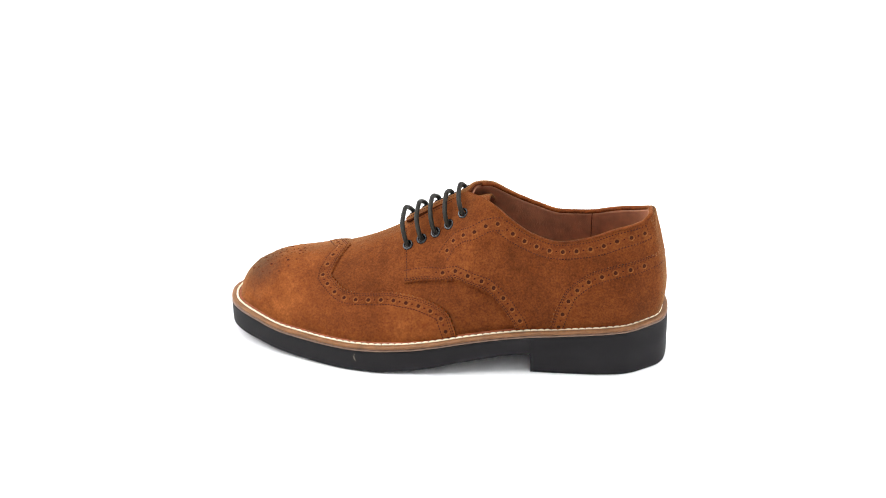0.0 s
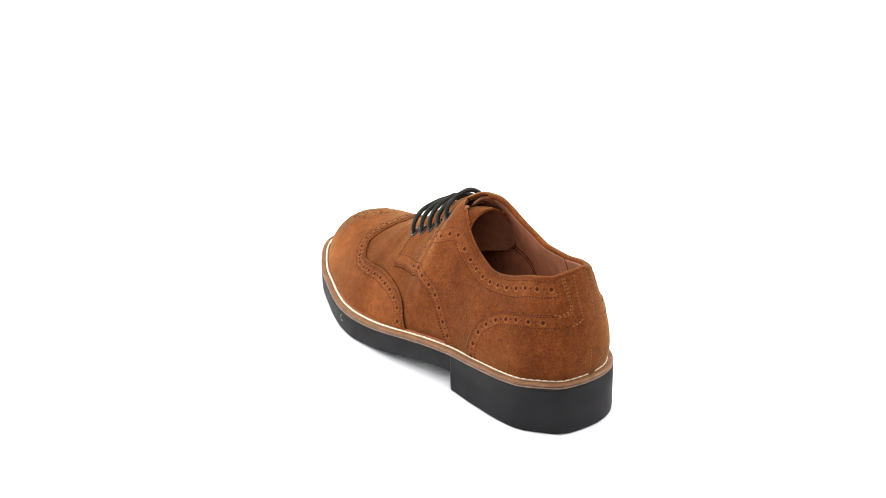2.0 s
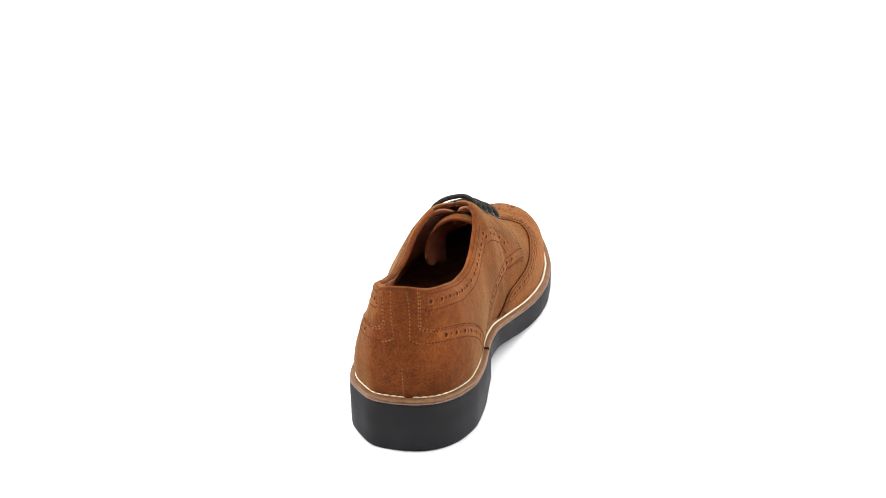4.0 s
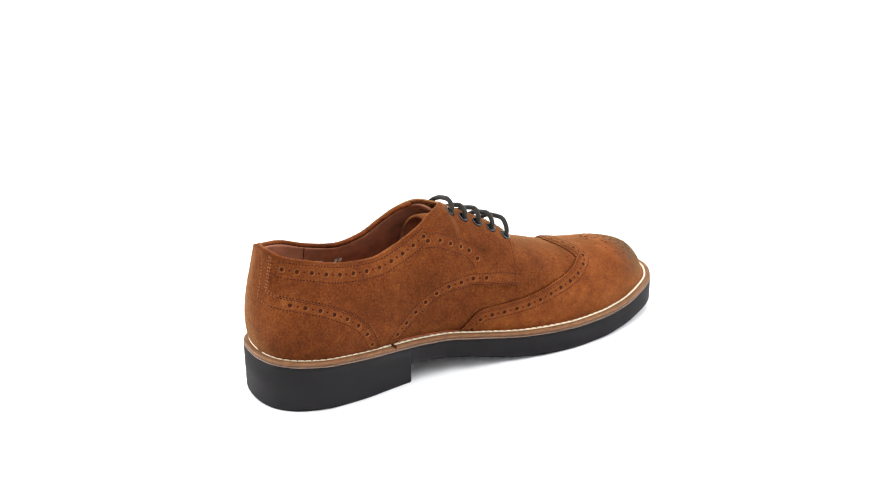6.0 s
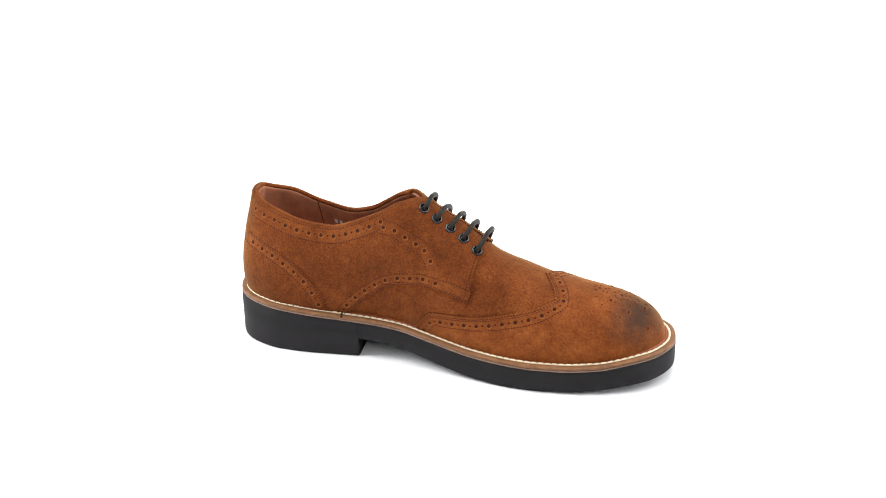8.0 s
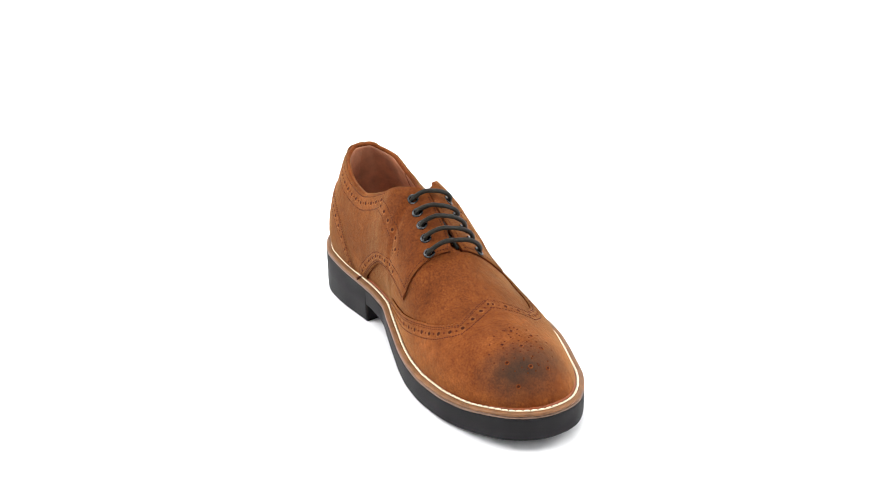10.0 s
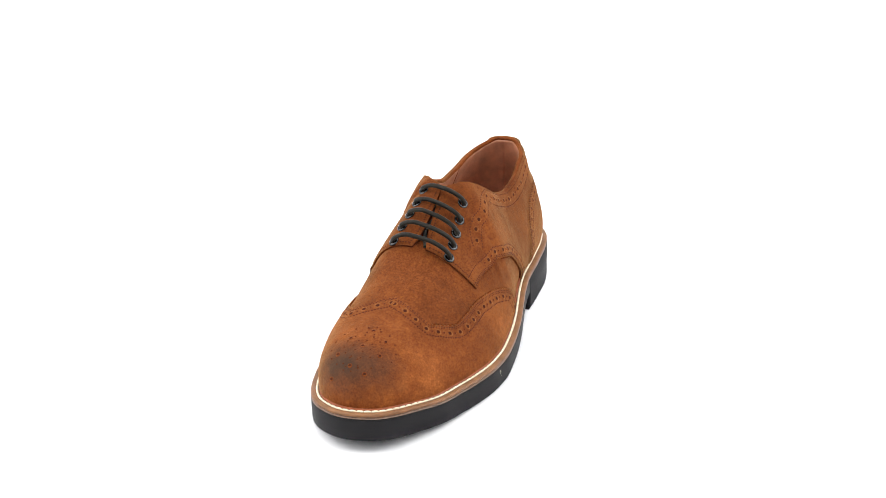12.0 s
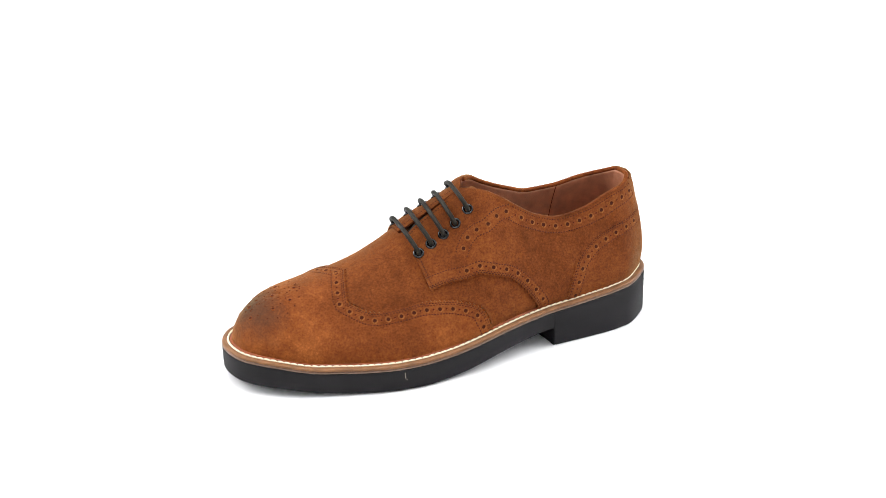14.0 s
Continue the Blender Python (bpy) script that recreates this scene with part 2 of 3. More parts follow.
def wall(side, s, v):
    """The upper's surface: s along the side, v from the welt (0) to the top line (1)."""
    s, v = np.broadcast_arrays(np.asarray(s, float), np.asarray(v, float))
    rows = np.array(WALLS[side], float)
    ks = sig(rows[:, 0])
    tx, ty, tz, o1, h1, o2, d2 = (curve(ks, rows[:, i], s) for i in range(1, 8))
    p, n = rim(side, s, INSET + 1.2 * np.clip((s - 0.8) / 0.2, 0, 1))
    foot = np.concatenate([p, (sole_top(p[..., 0]) + WELT_UP - 1.0)[..., None]], -1)
    top = np.stack([tx, ty, tz], -1)
    low = foot + np.stack([n[..., 0] * o1, n[..., 1] * o1, h1], -1)
    e = (p - top[..., :2])
    e /= np.maximum(np.linalg.norm(e, axis=-1, keepdims=True), 1e-6)
    high = top + np.stack([e[..., 0] * o2, e[..., 1] * o2, -d2], -1)
    v = v[..., None]
    return (1 - v) ** 3 * foot + 3 * v * (1 - v) ** 2 * low + 3 * v * v * (1 - v) * high + v ** 3 * top


def slopes(side, s, v):
    a, b = np.clip(s - 0.003, 0, 1), np.clip(s + 0.003, 0, 1)
    c, d = np.clip(v - 0.01, 0, 0.995), np.clip(v + 0.01, 0.005, 1)
    return (wall(side, b, v) - wall(side, a, v)) / (b - a)[..., None], (wall(side, s, d) - wall(side, s, c)) / (d - c)[..., None]


def one_normal(side, s, v):
    ds, dv = slopes(side, s, np.minimum(v, 0.985))
    n = np.cross(ds, dv) * (-1.0 if side == "lateral" else 1.0)
    return n / np.maximum(np.linalg.norm(n, axis=-1, keepdims=True), 1e-9)


def normals(side, s, v):
    s, v = np.broadcast_arrays(np.asarray(s, float), np.asarray(v, float))
    n = one_normal(side, s, v)
    other = one_normal("medial" if side == "lateral" else "lateral", s, v)
    seam = ((v > 0.999) & (s > 0.45)) | (s > 0.9995) | (s < 0.0005)
    n = np.where(seam[..., None], n + other, n)
    return n / np.linalg.norm(n, axis=-1, keepdims=True)


def skin(side, s, v, off):
    """A point of the surface lifted by off millimetres."""
    off = np.asarray(off, float)
    return wall(side, s, v) + normals(side, s, v) * (off[..., None] if off.ndim else off)


SAMPLES = {}


def locate(side, x, z):
    """The (s, v) of the surface's point seen from the side at x, z."""
    if side not in SAMPLES:
        s, v = np.meshgrid(np.linspace(0.02, 0.99, 420), np.linspace(0, 1, 160), indexing="ij")
        SAMPLES[side] = (s, v, wall(side, s, v))
    s, v, p = SAMPLES[side]
    i = np.argmin((p[..., 0] - x) ** 2 + (p[..., 2] - z) ** 2)
    return float(s.flat[i]), float(v.flat[i])


def smooth_path(points, n):
    """n points, evenly spaced along the chord, on a smooth curve through (s, v) knots."""
    p = np.array(points, float)
    k = np.concatenate([[0], np.cumsum(np.linalg.norm(np.diff(p * (3.0, 1.0), axis=0), axis=1))])
    pad = np.vstack([2 * p[0] - p[1], p, 2 * p[-1] - p[-2]])
    kk = np.concatenate([[k[0] - (k[1] - k[0])], k, [k[-1] + (k[-1] - k[-2])]])
    t = np.linspace(0, k[-1], n)
    i = np.clip(np.searchsorted(k, t) - 1, 0, len(k) - 2)
    h = (k[i + 1] - k[i])[:, None]
    u = ((t - k[i])[:, None]) / h
    m0 = (pad[i + 2] - pad[i]) / (kk[i + 2] - kk[i])[:, None] * h
    m1 = (pad[i + 3] - pad[i + 1]) / (kk[i + 3] - kk[i + 1])[:, None] * h
    return (2 * u ** 3 - 3 * u ** 2 + 1) * p[i] + (u ** 3 - 2 * u ** 2 + u) * m0 + (3 * u ** 2 - 2 * u ** 3) * p[i + 1] + (u ** 3 - u ** 2) * m1


def beside(side, path, d):
    """The path moved by d millimetres across itself on the surface."""
    path = np.asarray(path, float)
    s, v = np.clip(path[:, 0], 0, 1), np.clip(path[:, 1], 0, 1)
    p = wall(side, s, v)
    t = np.gradient(p, axis=0)
    t /= np.maximum(np.linalg.norm(t, axis=1, keepdims=True), 1e-9)
    w = np.cross(t, normals(side, s, v))
    ds, dv = slopes(side, s, v)
    a, b, c = (ds * ds).sum(1), (ds * dv).sum(1), (dv * dv).sum(1)
    e, f = (ds * w).sum(1), (dv * w).sum(1)
    det = np.maximum(a * c - b * b, 1e-6)
    step = np.stack([(e * c - f * b) / det, (a * f - b * e) / det], 1)
    return np.clip(path + step * (d if np.isscalar(d) else np.asarray(d)[:, None]), 0, 1)


def along(side, path, gap, start=0.5):
    """Points (s, v) every gap millimetres along a path."""
    path = np.asarray(path, float)
    p = wall(side, path[:, 0], path[:, 1])
    k = np.concatenate([[0], np.cumsum(np.linalg.norm(np.diff(p, axis=0), axis=1))])
    t = np.arange(gap * start, k[-1], gap)
    return np.stack([np.interp(t, k, path[:, 0]), np.interp(t, k, path[:, 1])], 1)


# ---- parts of the shoe ----
shoe = tagged(new("derby_shoe"), "brown suede wingtip derby shoe with black rubber sole on white floor", "shoe")


def part(name, me, parent, label=""):
    ob = new(name, me)
    ob.parent = parent
    return tagged(ob, label)


def slab(name, outer, inner, mats, facing=None):
    """A closed sheet between two grids of points in millimetres; facing: the normals of its face side."""
    n, m = outer.shape[:2]
    v = np.concatenate([outer.reshape(-1, 3), inner.reshape(-1, 3)]) * 0.001
    k, f = n * m, []
    for i in range(n - 1):
        for j in range(m - 1):
            a, b, c, d = i * m + j, (i + 1) * m + j, (i + 1) * m + j + 1, i * m + j + 1
            f += [(a, b, c, d), (k + d, k + c, k + b, k + a)]
    edge = [j for j in range(m)] + [i * m + m - 1 for i in range(1, n)] + [(n - 1) * m + j for j in range(m - 2, -1, -1)] + [i * m for i in range(n - 2, 0, -1)]
    for a, b in zip(edge, edge[1:] + edge[:1]):
        f.append((a, b, k + b, k + a))
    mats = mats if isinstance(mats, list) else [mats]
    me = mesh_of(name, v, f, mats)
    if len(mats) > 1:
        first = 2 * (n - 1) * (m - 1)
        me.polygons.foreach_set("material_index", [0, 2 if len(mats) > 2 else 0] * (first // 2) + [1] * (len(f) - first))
    bm = bmesh.new()
    bm.from_mesh(me)
    if facing is None:
        bmesh.ops.remove_doubles(bm, verts=bm.verts, dist=2e-6)
    bmesh.ops.recalc_face_normals(bm, faces=bm.faces)
    bm.to_mesh(me)
    bm.free()
    if facing is not None:
        way = np.vstack([facing.reshape(-1, 3), np.zeros((k, 3))])
        loops = np.zeros(len(me.loops), int)
        me.loops.foreach_get("vertex_index", loops)
        outer_face = np.repeat([all(i < k for i in p.vertices) for p in me.polygons], [p.loop_total for p in me.polygons])
        me.normals_split_custom_set(np.where(outer_face[:, None], way[loops], 0.0).tolist())
    return me


def tube_mesh(name, points, radius, mat, sides=10, flat=1.0):
    """A round cord along points in millimetres, closed at its ends."""
    p = np.asarray(points, float)
    t = np.gradient(p, axis=0)
    t /= np.linalg.norm(t, axis=1, keepdims=True)
    ref = np.array([1.0, 0.05, 0.02])
    a = np.cross(t, ref)
    a /= np.linalg.norm(a, axis=1, keepdims=True)
    b = np.cross(t, a)
    v, f = [], []
    for i in range(len(p)):
        for q in range(sides):
            w = 2 * math.pi * q / sides
            v.append((p[i] + radius * (math.cos(w) * a[i] * flat + math.sin(w) * b[i])) * 0.001)
    for i in range(len(p) - 1):
        for q in range(sides):
            f.append((i * sides + q, i * sides + (q + 1) % sides, (i + 1) * sides + (q + 1) % sides, (i + 1) * sides + q))
    f += [tuple(range(sides))[::-1], tuple((len(p) - 1) * sides + q for q in range(sides))]
    return mesh_of(name, v, f, mat)


def ring_frame(inset, dz, count=360):
    """The whole outline as a loop of points: lateral heel to toe, then medial back."""
    s = np.linspace(0, 1, count // 2 + 1)
    la, _ = rim("lateral", s, inset)
    me, _ = rim("medial", s[::-1][1:-1], inset)
    xy = np.vstack([la, me])
    # even steps along the loop
    k = np.concatenate([[0], np.cumsum(np.linalg.norm(np.diff(np.vstack([xy, xy[:1]]), axis=0), axis=1))])
    t = np.linspace(0, k[-1], count, endpoint=False)
    xy = np.stack([np.interp(t, k, np.append(xy[:, 0], xy[0, 0])), np.interp(t, k, np.append(xy[:, 1], xy[0, 1]))], 1)
    return np.concatenate([xy, (sole_top(xy[:, 0]) + dz)[:, None]], 1)


def rings(name, loops, mat, cap=(True, True), smooth=True):
    n, v, f = len(loops[0]), np.concatenate(loops) * 0.001, []
    for r in range(len(loops) - 1):
        for i in range(n):
            f.append((r * n + i, r * n + (i + 1) % n, (r + 1) * n + (i + 1) % n, (r + 1) * n + i))
    if cap[0]:
        f.append(tuple(range(n))[::-1])
    if cap[1]:
        f.append(tuple((len(loops) - 1) * n + i for i in range(n)))
    me = mesh_of(name, v, f, mat, smooth)
    bm = bmesh.new()
    bm.from_mesh(me)
    bmesh.ops.recalc_face_normals(bm, faces=bm.faces)
    bm.to_mesh(me)
    bm.free()
    return me


COUNT = 720


def build_sole():
    top = ring_frame(0.0, 0.0, COUNT)
    bottom_z = curve(*SOLE_BOTTOM, top[:, 0])
    teeth = np.where(np.arange(COUNT) % 2 < 1, 0.0, 0.85)

    def level(inset, z):
        p = ring_frame(inset, 0.0, COUNT)
        p[:, 2] = z
        return p
    loops = [level(9.0, top[:, 2] - 0.2), level(0.5, top[:, 2] - 0.1), level(0.1, top[:, 2] - 0.5), level(0.0, top[:, 2] - 1.6),
             level(0.1, bottom_z * 0.5 + top[:, 2] * 0.5), level(0.2, bottom_z + 2.0), level(0.35, bottom_z + 1.0 + teeth * 0.2),
             level(0.9, bottom_z + teeth), level(5.0, bottom_z + teeth), level(6.0, bottom_z + 1.0)]
    sole = part("outsole", rings("outsole", loops, RUBBER), shoe, "black rubber sole with ribbed tread edge")
    # heel block: the back of the outline, cut square at the breast
    s_end_l, s_end_m = float(sig(-60)), float(sig(-56))
    la, ln = rim("lateral", np.linspace(s_end_l, 0, 90))
    me, mn = rim("medial", np.linspace(0, s_end_m, 90)[1:])
    xy, nn = np.vstack([la, me]), np.vstack([ln, mn])
    k = np.concatenate([[0], np.cumsum(np.linalg.norm(np.diff(xy, axis=0), axis=1))])
    t = np.linspace(0, k[-1], 200)
    xy = np.stack([np.interp(t, k, xy[:, i]) for i in (0, 1)], 1)
    nn = np.stack([np.interp(t, k, nn[:, i]) for i in (0, 1)], 1)
    a, b = xy[-1], xy[0]
    breast = np.array([a + (b - a) * q + np.array([-3.0 * math.sin(math.pi * q), 0]) for q in np.linspace(0, 1, 41)[1:-1]])
    loop = np.vstack([xy, breast])
    grow = np.vstack([nn, np.zeros_like(breast)])
    tooth = np.where(np.arange(len(loop)) % 2 < 1, 0.0, 0.8)

    def heel_level(inset, z):
        return np.concatenate([loop - grow * inset, np.broadcast_to(np.asarray(z, float), (len(loop),))[:, None]], 1)
    high = sole_top(loop[:, 0]) - 0.8
    loops = [heel_level(1.0, high), heel_level(-0.03, high - 0.2), heel_level(-0.05, high * 0.5), heel_level(0.0, 3.0), heel_level(0.25, 1.2), heel_level(0.8, tooth * 0.6), heel_level(5.0, tooth * 0.6), heel_level(6.0, 0.5)]
    part("heel", rings("heel", loops, RUBBER), sole, "black rubber heel block with ribbed edge")


def build_welt():
    def lv(inset, dz):
        return ring_frame(inset, dz, COUNT)
    part("midsole", rings("midsole", [lv(9.0, 0.0), lv(0.5, 0.0), lv(0.15, 0.25), lv(0.15, 0.95), lv(0.5, 1.2), lv(1.6, 1.25), lv(9.0, 1.25)], MIDSOLE, (False, False)), shoe, "thin tan midsole edge")
    loops = [lv(10.0, 1.4), lv(1.6, 1.4), lv(0.6, 1.5), lv(0.3, 1.8), lv(0.1, 2.3), lv(0.3, 3.1), lv(0.9, 3.5), lv(3.6, WELT_UP), lv(4.3, WELT_UP - 0.35), lv(5.0, WELT_UP), lv(10.0, WELT_UP)]
    welt = part("welt", rings("welt", loops, WELT, (False, False)), shoe, "brown leather welt round the upper")
    loops = []
    for q in range(8):
        w = 2 * math.pi * q / 8
        loops.append(ring_frame(6.7 - 1.1 * math.cos(w), WELT_UP + 0.35 + 0.9 * math.sin(w), COUNT))
    loops.append(loops[0])
    part("welt_rib", rings("welt_rib", loops, RIB, (False, False)), welt, "orange-brown raised leather rib")
    # ecru stitches lying in the groove of the welt
    line = ring_frame(4.3, WELT_UP + 0.1, 2400)
    k = np.concatenate([[0], np.cumsum(np.linalg.norm(np.diff(line, axis=0), axis=1))])
    v, f = [], []
    for d in np.arange(0, k[-1] - 4.6, 4.62):
        p = np.stack([[np.interp(d + e, k, line[:, i]) for i in range(3)] for e in (0.0, 0.6, 2.2, 3.9, 4.5)])
        t = p[-1] - p[0]
        t /= np.linalg.norm(t)
        side_way = np.cross(t, (0, 0, 1))
        base = len(v)
        for q, (r, up) in zip(p, ((0.40, -0.3), (0.78, 0.12), (0.86, 0.25), (0.78, 0.12), (0.40, -0.3))):
            for w in range(6):
                a = 2 * math.pi * w / 6
                v.append((q + side_way * r * math.cos(a) + np.array((0, 0, 1)) * (up + r * 0.7 * math.sin(a))) * 0.001)
        for i in range(4):
            for w in range(6):
                f.append((base + i * 6 + w, base + i * 6 + (w + 1) % 6, base + (i + 1) * 6 + (w + 1) % 6, base + (i + 1) * 6 + w))
    tagged(part("welt_stitching", mesh_of("welt_stitching", v, f, PALE_THREAD), welt, "ecru stitches along the welt"), kind="stuff")
    # butt joint of the welt on the inner side
    p, n = rim("medial", sig(-68.0), 4.2)
    v, f = box_verts(-0.0007, -0.0042, -0.0012, 0.0007, 0.0042, 0.0009)
    seam = part("welt_joint", mesh_of("welt_joint", v, f, PUNCH, False), welt, "dark butt joint of the welt")
    seam.matrix_basis = pose(p[0] / 1000, p[1] / 1000, (sole_top(p[0]) + WELT_UP) / 1000, 0, 0, 12)


# one punched hole of each size, shared by all
def dish(name, r, edge):
    v, f = [], []
    prof = [(1.62, -0.25), (1.40, 0.14), (1.12, 0.20), (0.88, 0.09), (0.45, 0.06)]
    n = 14
    for q, (a, z) in enumerate(prof):
        for i in range(n):
            w = 2 * math.pi * i / n
            v.append((r * a * math.cos(w), r * a * math.sin(w), 0.0003 * z / 0.3))
    for q in range(len(prof) - 1):
        for i in range(n):
            f.append((q * n + i, q * n + (i + 1) % n, (q + 1) * n + (i + 1) % n, (q + 1) * n + i))
    f.append(tuple((len(prof) - 1) * n + i for i in range(n)))
    me = mesh_of(name, v, f, [edge, PUNCH])
    for p in me.polygons:
        p.material_index = 0 if p.index < n * 3 else 1
    return me


BIG, SMALL = dish("punch_large", 0.00148, PUNCH_RIM), dish("punch_small", 0.00060, SUEDE_RAW)
DOT, TINY = dish("punch_dot", 0.00100, SUEDE_RAW), dish("punch_tiny", 0.00039, CUT_SHADE)


def punch(parent, side, points, me, off):
    p, n = skin(side, points[:, 0], points[:, 1], off + 0.12), normals(side, points[:, 0], points[:, 1])
    for a, b in zip(p, n):
        ob = part("perforation", me, parent)
        ob.matrix_basis = Matrix.Translation(Vector(a) * 0.001) @ Vector(b).to_track_quat("Z", "Y").to_matrix().to_4x4()


def stitches(parent, rows, off, gap=2.0, length=1.35, thread=None):
    """Dark thread stitches, each a small ridge, along paths on the surface."""
    v, f = [], []
    for side, path in rows:
        q = along(side, path, gap)
        if len(q) < 3:
            continue
        p, n = skin(side, q[:, 0], q[:, 1], off + 0.08), normals(side, q[:, 0], q[:, 1])
        t = np.gradient(p, axis=0)
        t /= np.maximum(np.linalg.norm(t, axis=1, keepdims=True), 1e-9)
        w = np.cross(n, t)
        for a, nn, tt, ww in zip(p, n, t, w):
            base = len(v)
            for along_by, wide, up in ((-0.5, 0.28, -0.02), (-0.28, 0.44, 0.14), (0.28, 0.44, 0.14), (0.5, 0.28, -0.02)):
                c = a + tt * along_by * length
                v += [(c - ww * wide + nn * (up - 0.2)) * 0.001, (c + nn * (up + 0.12)) * 0.001, (c + ww * wide + nn * (up - 0.2)) * 0.001]
            for i in range(3):
                f += [(base + i * 3, base + i * 3 + 1, base + i * 3 + 4, base + i * 3 + 3), (base + i * 3 + 1, base + i * 3 + 2, base + i * 3 + 5, base + i * 3 + 4)]
    tagged(part("stitching", mesh_of("stitching", v, f, thread or THREAD), parent), kind="stuff")


def band(parent, side, path, near, far, off):
    """A brushed strip along a panel's rim, between two distances from it, that carries the holes."""
    path = np.asarray(path, float)
    path = path[np.linspace(0, len(path) - 1, min(len(path), 130)).astype(int)]
    cols = [beside(side, path, d) for d in np.linspace(near, far, 9)]
    S, V = np.stack([c[:, 0] for c in cols], 1), np.stack([c[:, 1] for c in cols], 1)
    lift = np.full(S.shape, off + 0.10)
    lift[:, 0] = lift[:, -1] = lift[0] = lift[-1] = off - 0.05
    part("band", slab("band", skin(side, S, V, lift), skin(side, S, V, off - 0.4), [BAND], normals(side, S, V)), parent, "lighter brushed suede strip with punched holes")


def saw(n, length, pitch=3.0, height=1.25):
    """A pinked edge: how far the rim stands back, along a length in millimetres."""
    x = np.linspace(0, length, n) / pitch
    return height * np.abs(2 * (x - np.floor(x + 0.5)))


SIDES = ("lateral", "medial")


def throat(s, v):
    """How far the vamp and its lining sink under the facings, in millimetres."""
    q = np.clip((34.0 - out_x(s)) / 9.0, 0, 1) * np.clip((v - 0.84) / 0.10, 0, 1)
    return -4.5 * q * q * (3 - 2 * q)


def build_vamp():
    s0 = float(sig(-78))
    s = np.concatenate([np.linspace(s0, 0.9, 110), np.linspace(0.9, 1, 24)[1:]])
    t = np.linspace(0, 1, 40)
    grids = []
    for side in SIDES:
        vmax = curve([-80, -20, -7, 0, 160], [0.55, 0.72, 1, 1, 1], out_x(s))
        S, V = np.broadcast_arrays(s[:, None], vmax[:, None] * t[None])
        sink = throat(S, V)
        o, i, n = skin(side, S, V, sink), skin(side, S, V, sink - 1.0), normals(side, S, V)
        grids.append((o, i, n) if side == "lateral" else (o[::-1][1:], i[::-1][1:], n[::-1][1:]))
    part("vamp", slab("vamp", *(np.concatenate([g[q] for g in grids]) for q in (0, 1)), [SUEDE, CUT_SHADE], np.concatenate([g[2] for g in grids])), shoe, "smooth brown suede vamp")


WING = {"lateral": ([(-3.7, 42.0), (11.5, 48.6), (30.6, 50.3), (51, 48.6), (68, 47.6)], (80.0, 52.5), -13.0),
        "medial": ([(-5, 41.4), (13.5, 44), (32, 46.2), (55, 50.4), (70, 53.5)], (80.5, 57), -20.0)}


def wing_edge(side):
    knots, turn, tail = WING[side]
    first = [(float(sig(tail)), 0.0)] + [locate(side, *k) for k in knots] + [locate(side, *turn)]
    v_turn = first[-1][1]
    last = [first[-1], (float(sig(80.0)), v_turn + (1 - v_turn) * 0.45), (float(sig(74.0)), 1.0)]
    return first, last


